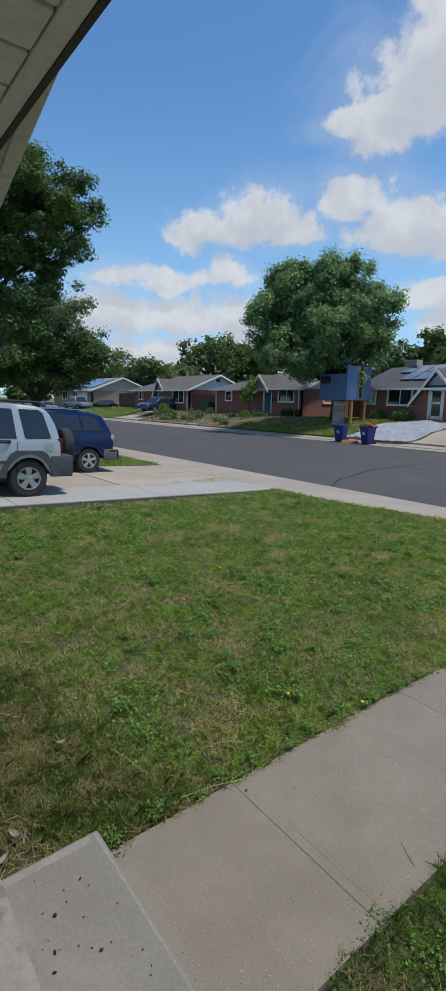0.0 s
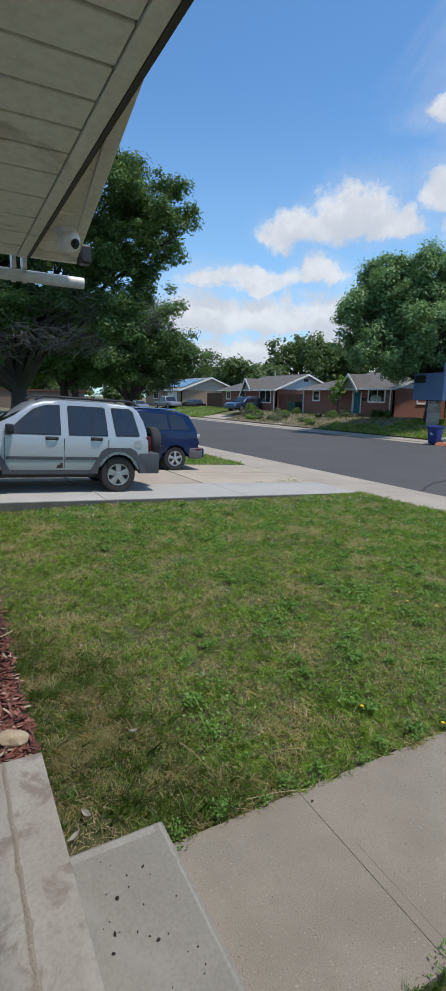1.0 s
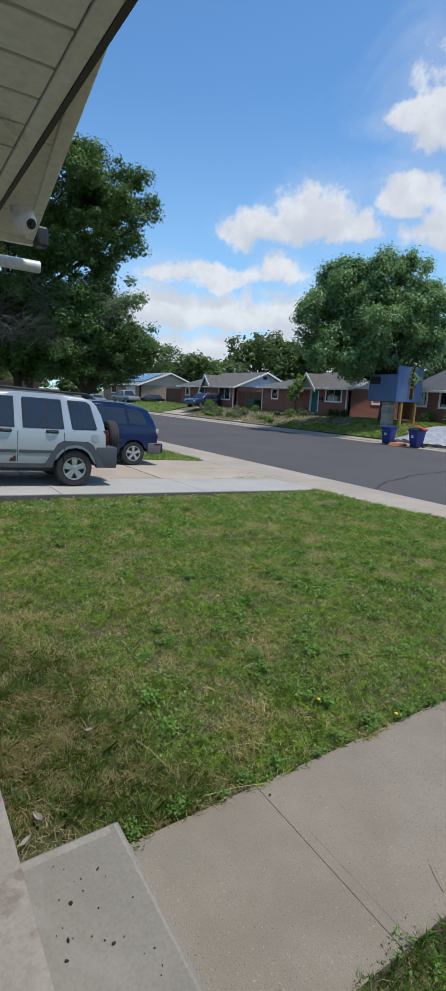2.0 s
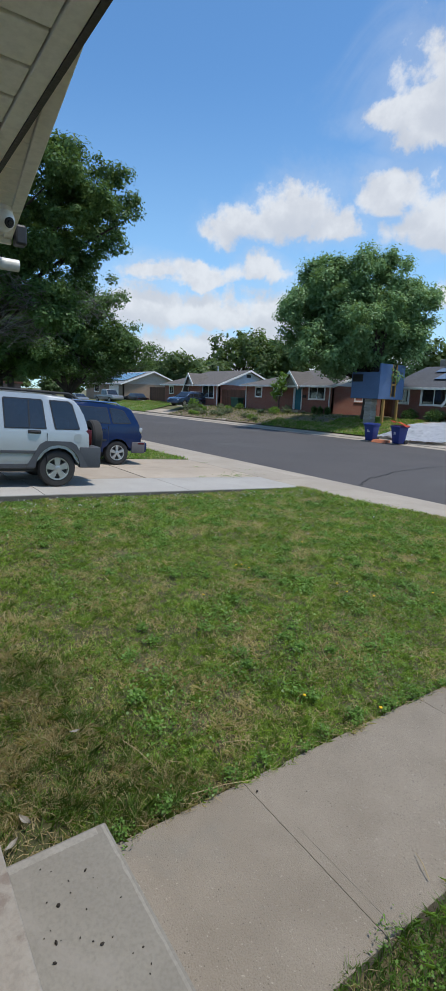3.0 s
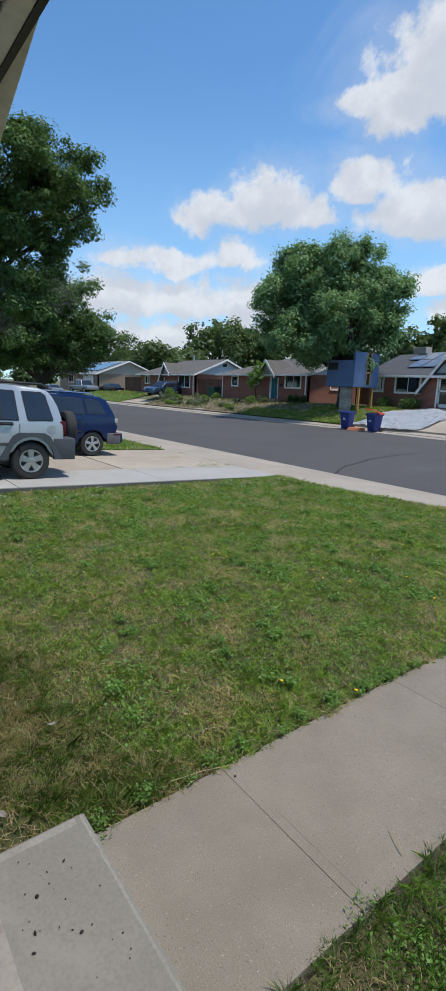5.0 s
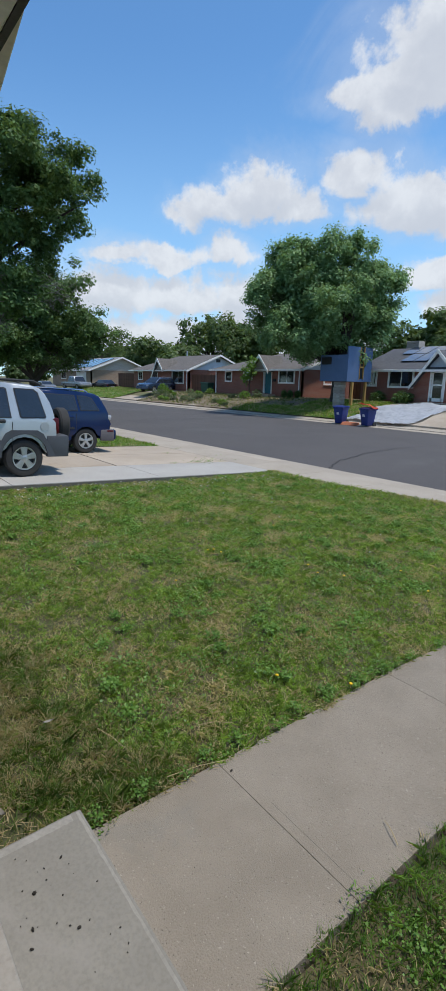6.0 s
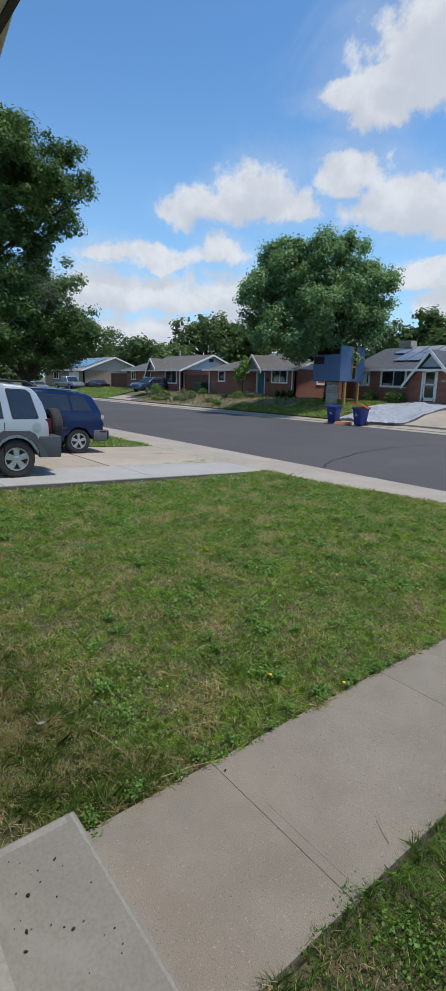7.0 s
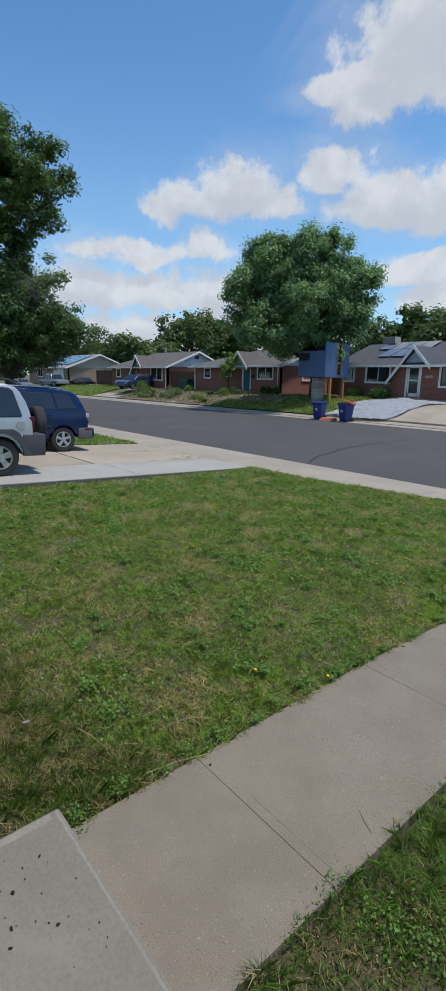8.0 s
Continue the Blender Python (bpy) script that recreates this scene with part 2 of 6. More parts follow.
M["white"] = material("white_paint", (0.88, 0.86, 0.82), (0.82, 0.80, 0.76), 0.5, scale=2, fine_scale=30, bump=0.04)
M["pvc"] = material("white_pvc", (0.72, 0.71, 0.67), (0.62, 0.60, 0.55), 0.4, scale=9, fine_scale=40, bump=0.02, stain=(0.42, 0.38, 0.32), stain_scale=9.0)
M["black"] = material("black_plastic", (0.018, 0.018, 0.019), rough=0.5, bump=0.05)
M["rubber"] = material("tyre_rubber", (0.022, 0.022, 0.022), (0.035, 0.033, 0.031), 0.85, bump=0.2)
M["silver"] = material("silver_car_paint", (0.43, 0.455, 0.47), (0.405, 0.43, 0.445), 0.32, metal=0.3, scale=0.8, fine_scale=300, bump=0.0, amount=0.6, coat=0.7)
M["cladding"] = material("grey_plastic_cladding", (0.066, 0.070, 0.078), (0.055, 0.059, 0.066), 0.6, scale=5, fine_scale=200, bump=0.05)
M["blue_paint"] = material("dark_blue_car_paint", (0.004, 0.017, 0.075), (0.003, 0.014, 0.062), 0.2, metal=0.0, scale=0.8, fine_scale=300, bump=0.0, coat=0.3, spec=0.3)
M["navy_paint"] = material("navy_car_paint", (0.05, 0.085, 0.16), rough=0.25, metal=0.4, bump=0.0, coat=1.0)
M["dark_paint"] = material("black_car_paint", (0.012, 0.013, 0.015), rough=0.25, bump=0.0, coat=1.0)
M["grey_paint"] = material("grey_car_paint", (0.30, 0.30, 0.30), rough=0.3, metal=0.4, bump=0.0, coat=0.8)
M["red_paint"] = material("red_car_paint", (0.30, 0.02, 0.02), rough=0.3, bump=0.0, coat=0.8)
M["car_glass"] = material("tinted_car_glass", (0.022, 0.026, 0.034), (0.012, 0.014, 0.018), 0.03, bump=0.0, scale=1.6, amount=0.8, spec=0.8)
M["alloy"] = material("alloy_rim", (0.55, 0.55, 0.55), (0.45, 0.45, 0.45), 0.35, metal=0.85, bump=0.0)
M["chrome"] = material("chrome", (0.7, 0.7, 0.7), rough=0.15, metal=1.0, bump=0.0)
M["tail_red"] = material("red_tail_lens", (0.09, 0.003, 0.006), (0.07, 0.002, 0.005), 0.3, bump=0.0, coat=0.0, spec=0.3)
M["lens_clear"] = material("clear_lamp_lens", (0.42, 0.42, 0.43), rough=0.1, bump=0.0, coat=1.0)
M["dirt_grey"] = material("dusty_bumper_plastic", (0.125, 0.115, 0.12), (0.10, 0.095, 0.10), 0.7, bump=0.05)
M["brick"] = brick_material("red_brick", (0.30, 0.10, 0.068), (0.245, 0.08, 0.055), (0.30, 0.21, 0.16))
M["brick_tan"] = brick_material("tan_brick", (0.34, 0.24, 0.16), (0.28, 0.19, 0.13), (0.36, 0.30, 0.24))
M["roof"] = shingle_material("brown_grey_shingles", (0.16, 0.145, 0.13), (0.12, 0.11, 0.10))
M["roof_pale"] = shingle_material("pale_grey_shingles", (0.30, 0.30, 0.30), (0.25, 0.25, 0.25))
M["roof_blue"] = shingle_material("slate_grey_shingles", (0.10, 0.105, 0.12), (0.075, 0.08, 0.092))
M["siding"] = material("pale_blue_siding", (0.60, 0.67, 0.75), (0.55, 0.62, 0.70), 0.7, scale=1.5, fine_scale=20, bump=0.05)
M["teal"] = material("teal_door_paint", (0.015, 0.17, 0.22), rough=0.45, bump=0.02)
M["pane"] = material("window_pane", (0.015, 0.018, 0.02), (0.03, 0.03, 0.03), 0.05, bump=0.0, scale=1.0, amount=0.5, spec=0.8)
M["fence"] = material("red_brown_fence_wood", (0.16, 0.07, 0.04), (0.11, 0.05, 0.03), 0.85, scale=2, fine_scale=30, bump=0.3, vary=0.2)
M["solar"] = material("solar_cells", (0.02, 0.028, 0.05), rough=0.12, bump=0.0, coat=1.0)
M["alu"] = material("aluminium_frame", (0.55, 0.55, 0.56), rough=0.4, metal=0.8, bump=0.0)
M["cooler"] = material("weathered_beige_metal", (0.45, 0.41, 0.36), (0.36, 0.32, 0.28), 0.7, bump=0.05)
M["bin"] = material("blue_cart_plastic", (0.016, 0.035, 0.20), (0.013, 0.03, 0.165), 0.45, scale=4, bump=0.04)
M["orange"] = material("orange_plastic", (0.75, 0.10, 0.03), (0.62, 0.08, 0.03), 0.5, bump=0.05)
M["orange_brick"] = material("orange_block", (0.50, 0.17, 0.08), (0.40, 0.13, 0.06), 0.8, bump=0.2)
M["tarp"] = material("white_plastic_sheet", (0.70, 0.73, 0.77), (0.60, 0.63, 0.68), 0.4, scale=1.5, fine_scale=20, bump=0.1)
M["tree_blue"] = material("blue_playhouse_panel", (0.10, 0.165, 0.30), (0.085, 0.145, 0.265), 0.7, scale=1.5, fine_scale=30, bump=0.05)
M["post"] = material("yellow_pine_post", (0.50, 0.28, 0.08), (0.40, 0.22, 0.07), 0.8, scale=5, fine_scale=60)
M["block"] = material("pale_stacked_block", (0.42, 0.39, 0.35), (0.32, 0.29, 0.26), 0.95, scale=6, fine_scale=60, vary=0.2)
M["bark"] = material("grey_brown_bark", (0.068, 0.055, 0.044), (0.040, 0.033, 0.027), 0.95, scale=4, fine_scale=25, bump=0.8)
M["deadwood"] = material("bare_twig_bark", (0.19, 0.165, 0.15), (0.12, 0.105, 0.095), 0.95, bump=0.2)
M["mulch"] = material("red_wood_mulch", (0.12, 0.045, 0.035), (0.07, 0.03, 0.022), 0.95, scale=8, fine_scale=80, bump=0.3)
M["stone"] = material("tan_field_stone", (0.42, 0.33, 0.22), (0.34, 0.26, 0.17), 0.8, scale=9, fine_scale=60, bump=0.3)
M["crumb"] = material("dark_soil_crumbs", (0.03, 0.024, 0.018), rough=0.95)
M["yellow"] = material("dandelion_yellow", (0.80, 0.50, 0.01), rough=0.8, bump=0.0)
M["white_bloom"] = material("clover_bloom", (0.70, 0.68, 0.62), rough=0.9, bump=0.0)
M["green_bin"] = material("green_bin_plastic", (0.02, 0.09, 0.06), rough=0.5)
M["tan_wall"] = material("tan_masonry", (0.22, 0.15, 0.11), (0.19, 0.13, 0.095), 0.9, scale=0.5, fine_scale=6)
M["straw"] = material("dead_straw", (0.42, 0.33, 0.18), (0.33, 0.25, 0.13), 0.9, bump=0.0)
M["dry_leaf"] = material("dry_grey_leaf", (0.30, 0.28, 0.24), (0.22, 0.20, 0.17), 0.9, scale=40, fine_scale=200, bump=0.1)
M["chips"] = leaf_material("mulch_bits", (0.085, 0.03, 0.024), (0.24, 0.10, 0.075), (0.36, 0.27, 0.20), 3.0, 0.6, 0.0, 0.08)
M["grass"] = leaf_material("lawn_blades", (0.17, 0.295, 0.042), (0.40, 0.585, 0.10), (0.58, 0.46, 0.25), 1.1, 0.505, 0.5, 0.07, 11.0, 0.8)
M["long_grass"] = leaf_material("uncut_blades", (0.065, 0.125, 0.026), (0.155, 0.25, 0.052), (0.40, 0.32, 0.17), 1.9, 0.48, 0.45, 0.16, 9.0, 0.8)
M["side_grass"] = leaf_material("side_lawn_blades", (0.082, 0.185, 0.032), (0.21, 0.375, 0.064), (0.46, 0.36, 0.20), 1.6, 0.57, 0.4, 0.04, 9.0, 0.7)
M["clover"] = leaf_material("clover_leaves", (0.08, 0.168, 0.03), (0.165, 0.30, 0.055), None, 1.0, 0.5, 0.3)
M["leaf_far"] = leaf_material("maple_leaves", (0.112, 0.21, 0.09), (0.25, 0.395, 0.168), None, 0.5, 0.5, 0.36)
M["leaf_near"] = leaf_material("honey_locust_leaves", (0.038, 0.082, 0.032), (0.125, 0.215, 0.068), None, 0.6, 0.5, 0.27)
M["leaf_back"] = leaf_material("distant_leaves", (0.055, 0.09, 0.035), (0.10, 0.155, 0.05), None, 0.2, 0.5, 0.3)
M["leaf_pale"] = leaf_material("sapling_leaves", (0.10, 0.20, 0.03), (0.17, 0.30, 0.05), None, 0.6, 0.5, 0.4)
M["flower_pink"] = material("pale_rose_bloom", (0.70, 0.50, 0.45), rough=0.8, bump=0.0)
M["sage"] = leaf_material("sage_leaves", (0.10, 0.13, 0.08), (0.17, 0.21, 0.12), None, 0.6, 0.5, 0.3)


# ---- mesh helpers ----
def finish(name, bm, mat, smooth=False):
    bmesh.ops.recalc_face_normals(bm, faces=bm.faces)
    me = bpy.data.meshes.new(name)
    bm.to_mesh(me)
    bm.free()
    me.materials.append(mat)
    if smooth:
        for p in me.polygons:
            p.use_smooth = True
        me.set_sharp_from_angle(angle=radians(35))
    return me


def part(name, bm, mat, parent=None, label="", smooth=False):
    ob = new(name, finish(name, bm, mat, smooth))
    ob.parent = parent
    return tagged(ob, label)


def thing(name, m, label, category, group="", kind=""):
    ob = new(name)
    ob.matrix_world = m
    return tagged(ob, label, category, group, kind)


def B():
    return bmesh.new()


def box(bm, x0, x1, y0, y1, z0, z1, bevel=0.0):
    r = bmesh.ops.create_cube(bm, size=1.0, matrix=Matrix.Translation(((x0 + x1) / 2, (y0 + y1) / 2, (z0 + z1) / 2)) @ Matrix.Diagonal((abs(x1 - x0), abs(y1 - y0), abs(z1 - z0), 1)))
    if bevel:
        es = list({e for v in r["verts"] for e in v.link_edges})
        bmesh.ops.bevel(bm, geom=es, offset=bevel, segments=2, affect="EDGES", profile=0.5)
    return bm


def prism(bm, pts, axis, a, b, bevel=0.0, seg=2):
    """Extrude a 2D outline along an axis. axis x: pts are (y, z); y: (x, z); z: (x, y)."""
    def at(p, w):
        return {"x": (w, p[0], p[1]), "y": (p[0], w, p[1]), "z": (p[0], p[1], w)}[axis]
    v0 = [bm.verts.new(at(p, a)) for p in pts]
    v1 = [bm.verts.new(at(p, b)) for p in pts]
    n = len(pts)
    caps = [bm.faces.new(v0), bm.faces.new(v1[::-1])]
    for i in range(n):
        bm.faces.new((v0[i], v0[(i + 1) % n], v1[(i + 1) % n], v1[i]))
    if bevel:
        bmesh.ops.bevel(bm, geom=list({e for f in caps for e in f.edges}), offset=bevel, segments=seg, affect="EDGES", profile=0.5)
    return bm


def hull8(bm, bottom, top, bevel=0.0, seg=2):
    """A solid from a four-cornered bottom and top."""
    vb = [bm.verts.new(p) for p in bottom]
    vt = [bm.verts.new(p) for p in top]
    fs = [bm.faces.new(vb[::-1]), bm.faces.new(vt)]
    for i in range(4):
        fs.append(bm.faces.new((vb[i], vb[(i + 1) % 4], vt[(i + 1) % 4], vt[i])))
    if bevel:
        bmesh.ops.bevel(bm, geom=list({e for f in fs for e in f.edges}), offset=bevel, segments=seg, affect="EDGES", profile=0.5)
    return bm


def tube(bm, pts, radii, n=8, caps=True):
    """A tapered tube along points."""
    rings = []
    pts = [Vector(p) for p in pts]
    for i, p in enumerate(pts):
        d = (pts[min(i + 1, len(pts) - 1)] - pts[max(i - 1, 0)]).normalized()
        u = d.orthogonal().normalized() if i == 0 else (u - d * u.dot(d)).normalized()
        w = d.cross(u)
        rings.append([bm.verts.new(p + (u * math.cos(2 * math.pi * k / n) + w * math.sin(2 * math.pi * k / n)) * radii[i]) for k in range(n)])
    for a, b in zip(rings, rings[1:]):
        for k in range(n):
            bm.faces.new((a[k], a[(k + 1) % n], b[(k + 1) % n], b[k]))
    if caps:
        bm.faces.new(rings[0][::-1])
        bm.faces.new(rings[-1])
    return bm


def lathe(bm, prof, n=24, axis="y", centre=(0, 0, 0), caps=True):
    """Turn a profile of (radius, along) round an axis."""
    rings = []
    c = Vector(centre)
    for r, a in prof:
        ring = []
        for k in range(n):
            s, co_ = math.sin(2 * math.pi * k / n) * r, math.cos(2 * math.pi * k / n) * r
            ring.append(bm.verts.new(c + Vector({"y": (s, a, co_), "z": (s, co_, a), "x": (a, s, co_)}[axis])))
        rings.append(ring)
    for a, b in zip(rings, rings[1:]):
        for k in range(n):
            bm.faces.new((a[k], a[(k + 1) % n], b[(k + 1) % n], b[k]))
    if caps and prof[0][0] > 1e-4:
        bm.faces.new(rings[0][::-1])
    if caps and prof[-1][0] > 1e-4:
        bm.faces.new(rings[-1])
    return bm


def raw_mesh(name, verts, faces_n, mat):
    """A mesh of loose faces from an array (faces, corners, 3)."""
    f, k, _ = verts.shape
    me = bpy.data.meshes.new(name)
    me.vertices.add(f * k)
    me.vertices.foreach_set("co", verts.reshape(-1).astype(np.float32))
    me.loops.add(f * k)
    me.loops.foreach_set("vertex_index", np.arange(f * k, dtype=np.int32))
    me.polygons.add(f)
    me.polygons.foreach_set("loop_start", np.arange(0, f * k, k, dtype=np.int32))
    me.polygons.foreach_set("loop_total", np.full(f, k, dtype=np.int32))
    me.update(calc_edges=True)
    me.validate()
    me.materials.append(mat)
    return me


# ---- the ground and the street ----
def ease(a, b, x):
    t = min(max((x - a) / (b - a), 0.0), 1.0)
    return t * t * (3 - 2 * t)


def lot_z(x, y):
    """Height of the near lots."""
    return -0.27 * min(max((y - 1.3) / 6.2, 0.0), 1.0) - 0.05 * ease(-4.5, -7.3, x) * (1 - ease(4.0, 7.0, y))


def drive_z(y):
    return 0.09 - 0.0455 * y


def far_z(y):
    return -0.30 + min(max(y - 24.8, 0.0), 3.2) * 0.25 + min(max(y - 28.0, 0.0), 3.0) * 0.085


bm = B()
ys = [-1500, -300, -60, -20, -8, -2.0, 0, 1.3, 7.3, 7.6, 9.7, 23.4, 24.7, 28.0, 31.0, 45, 90, 300, 1500]
zs = [-0.25, -0.25, -0.25, -0.25, -0.25, -0.25, -0.25, -0.25, -0.42, -0.5, -0.52, -0.52, -0.36, 0.44, 0.70, 0.74, 0.74, 0.74, 0.74]
xs = [-1500, -400, -150, -80, -40, -20, 0, 20, 80, 300, 1500]
grid = [[bm.verts.new((x, y, z)) for x in xs] for y, z in zip(ys, zs)]
for a, b in zip(grid, grid[1:]):
    for k in range(len(xs) - 1):
        bm.faces.new((a[k], a[k + 1], b[k + 1], b[k]))
tagged(part("ground", bm, M["ground"]), "dry grass and bare earth of the suburban lots", "ground", kind="structure")

bm = B()
sec = [(9.8, -0.405), (13, -0.36), (16.5, -0.33), (20, -0.36), (23.3, -0.405), (23.3, -0.5), (9.8, -0.5)]
prism(bm, sec, "x", -320, 160)
tagged(part("road", bm, M["asphalt"]), "dark grey asphalt street with a few tarred cracks", "road", kind="structure")


def road_z(y):
    return -0.405 + 0.075 * (1 - abs((y - 16.5) / 6.75) ** 2)


def crack(pts, w):
    bm = B()
    rnd = random.Random(len(pts) * 7 + int(abs(pts[0][0])))
    line = []
    for (x0, y0), (x1, y1) in zip(pts, pts[1:]):
        for k in range(12):
            f = k / 12
            line.append((x0 + (x1 - x0) * f + rnd.uniform(-.05, .05), y0 + (y1 - y0) * f + rnd.uniform(-.05, .05)))
    vs = []
    for x, y in line:
        h = w * rnd.uniform(0.4, 1.0)
        vs.append((bm.verts.new((x - h, y - h * .3, road_z(y) + .006)), bm.verts.new((x + h, y + h * .3, road_z(y) + .006))))
    for a, b in zip(vs, vs[1:]):
        bm.faces.new((a[0], a[1], b[1], b[0]))
    return bm


road_ob = bpy.data.objects["road"]
part("tar_crack", crack([(-7.7, 9.9), (-8.4, 11.1), (-9.0, 13.4), (-9.2, 15.6), (-8.9, 18.0)], 0.02), M["tar"], road_ob)
part("tar_crack", crack([(-27, 11), (-24, 15), (-25, 20)], 0.03), M["tar"], road_ob)
part("tar_crack", crack([(-40, 17), (-34, 16.6), (-26, 17.1)], 0.03), M["tar"], road_ob)


def slab(x0, x1, y0, y1, zf, thick=0.12, gap=0.006, round_=0.008):
    """One cast slab whose top follows zf(x, y)."""
    bm = B()
    g = gap
    c = [(x0 + g, y0 + g), (x1 - g, y0 + g), (x1 - g, y1 - g), (x0 + g, y1 - g)]
    hull8(bm, [(x, y, zf(x, y) - thick) for x, y in c], [(x, y, zf(x, y)) for x, y in c])
    top = max(bm.faces, key=lambda f: f.calc_center_median().z)
    bmesh.ops.bevel(bm, geom=list(top.edges), offset=round_, segments=2, affect="EDGES", profile=0.5)
    return bm


# combined kerb, gutter and walk on both sides of the street
def kerb_run(name, label, y_in, y_out, z_in, z_out, xs, mat):
    run = thing(name, pose(0, 0, 0), label, "pavement", kind="structure")
    for a, b in zip(xs, xs[1:]):
        lo, hi = min(y_in, y_out), max(y_in, y_out)
        zf = lambda x, y: z_in + (z_out - z_in) * (y - y_in) / (y_out - y_in)
        part("slab", slab(a, b, lo, hi, zf, 0.2), mat, run)
    return run


NEAR_X = [-60 + 1.83 * k for k in range(0, 46)]
kerb_run("pavement_near", "tan concrete footpath slabs along the street", 7.5, 8.75, -0.255, -0.285, NEAR_X, M["kerb"])
kerb_run("gutter_near", "tan concrete gutter pan meeting the asphalt", 8.75, 9.8, -0.30, -0.40, [-61 + 3.05 * k for k in range(0, 28)], M["kerb"])
FAR_X = [-110 + 3.05 * k for k in range(0, 46)]
kerb_run("gutter_far", "tan concrete kerb and gutter along the street", 23.3, 23.85, -0.40, -0.36, FAR_X, M["kerb"])
kerb_run("pavement_far", "tan concrete footpath raised behind the kerb", 23.85, 24.9, -0.335, -0.29, FAR_X, M["kerb"])

# driveway: new strip beside the lawn, older slabs beyond it
drive = thing("driveway", pose(0, 0, 0), "pale concrete driveway, newer strip beside older tan slabs", "driveway", kind="structure")
zf = lambda x, y: drive_z(y)
for y0, y1 in ((-11, -8), (-8, -5), (-5, -2), (-2, 1.1), (1.1, 4.2), (4.2, 7.49)):
    part("slab", slab(-9.3, -7.55, y0, y1, zf, 0.22), M["drive_new"], drive)
for y0, y1 in ((-11, -8.1), (-8.1, -5.1), (-5.1, -2.1), (-2.1, 0.9), (0.9, 4.0), (4.0, 7.49)):
    part("slab", slab(-11.2, -9.3, y0, y1, zf, 0.2, 0.02), M["drive_old"], drive)
    part("slab", slab(-13.15, -11.2, y0, y1, zf, 0.2, 0.02), M["drive_old"], drive)

bm = B()
hull8(bm, [(-7.549, -2, drive_z(-2) - .2), (-7.536, -2, drive_z(-2) - .2), (-7.536, 7.3, drive_z(7.3) - .2), (-7.549, 7.3, drive_z(7.3) - .2)],
      [(-7.549, -2, drive_z(-2) - .012), (-7.536, -2, drive_z(-2) - .018), (-7.536, 7.3, drive_z(7.3) - .018), (-7.549, 7.3, drive_z(7.3) - .012)])
part("slab_edge", bm, M["soiled"], drive, "soil stained edge of the driveway")


# ---- porch, step and front walk ----
porch = thing("porch", pose(0, 0, 0), "stained grey concrete porch slab with a worn front edge strip", "porch", kind="structure")
bm = B()
box(bm, -0.39, 4.2, -2.62, -1.3455, -0.3, 0.36)
part("slab", bm, M["porch"], porch)
bm = B()
box(bm, -0.39, 4.2, -1.346, -1.175, -0.3, 0.3615, 0.005)
part("edge_strip", bm, M["porch"], porch, "rough trowelled concrete edge strip")
bm = B()
prev = None
for k in range(61):                          # ragged gritty groove where the strip was floated on
    x = -0.39 + 1.6 * k / 60
    c = -1.338 + 0.006 * noise.noise((x * 9, 0, 0))
    w = 0.009 + 0.007 * noise.noise((x * 23, 5, 0))
    row = [bm.verts.new((x, c - w, 0.3605)), bm.verts.new((x, c, 0.3632)), bm.verts.new((x, c + w, 0.362))]
    if prev:
        for a, b, c_, d_ in ((prev[0], row[0], row[1], prev[1]), (prev[1], row[1], row[2], prev[2])):
            bm.faces.new((a, b, c_, d_))
    prev = row
part("groove_grit", bm, M["walk"], porch, "gritty grey ragged seam")
bm = B()
box(bm, 0.03, 4.2, -1.172, -0.752, -0.1, 0.175, 0.012)
tagged(part("porch_step", bm, M["step"]), "smooth pale concrete step below the porch", "step", kind="structure")
step_ob = bpy.data.objects["porch_step"]
for x0, x1, y0, y1, seed_ in ((0.044, 0.078, -1.15, -0.80, 1), (0.044, 1.6, -0.777, -0.766, 2)):
    bm = B()
    prev = None
    along_y = x1 - x0 < 0.1
    for k in range(41):                      # paler worn bands, also the edge's highlight painted in, ragged inner side
        f = k / 40
        j = 0.006 * noise.noise((k * 0.9, seed_, 0)) + 0.004 * noise.noise((k * 2.3, seed_, 4))
        if along_y:
            row = [bm.verts.new((x0, y0 + (y1 - y0) * f, 0.1754)), bm.verts.new((x1 + j, y0 + (y1 - y0) * f, 0.1754))]
        else:
            row = [bm.verts.new((x0 + (x1 - x0) * f, y0 + j, 0.1754)), bm.verts.new((x0 + (x1 - x0) * f, y1, 0.1754))]
        if prev:
            bm.faces.new((prev[0], prev[1], row[1], row[0]))
        prev = row
    bmesh.ops.recalc_face_normals(bm, faces=bm.faces)
    part("worn_lit_edge", bm, M["step_edge"], step_ob, "paler worn step edge with its highlight painted in")
walk_run = thing("front_walk", pose(0, 0, 0), "grey concrete front walk with tooled joints", "footpath", kind="structure")
for y0, y1 in ((-0.75, 0.0), (0.0, 1.48), (1.48, 2.97), (2.97, 4.45), (4.45, 5.95), (5.95, 7.49)):
    part("slab", slab(0.0, 0.92, y0, y1, lambda x, y: lot_z(0, y) + 0.0, 0.12, 0.0008, 0.003), M["walk"], walk_run)
bm = B()
box(bm, 0.36, 0.9, 0.0525, 0.0538, -0.001, 0.0006)
part("tooling_mark", bm, M["soiled"], walk_run)

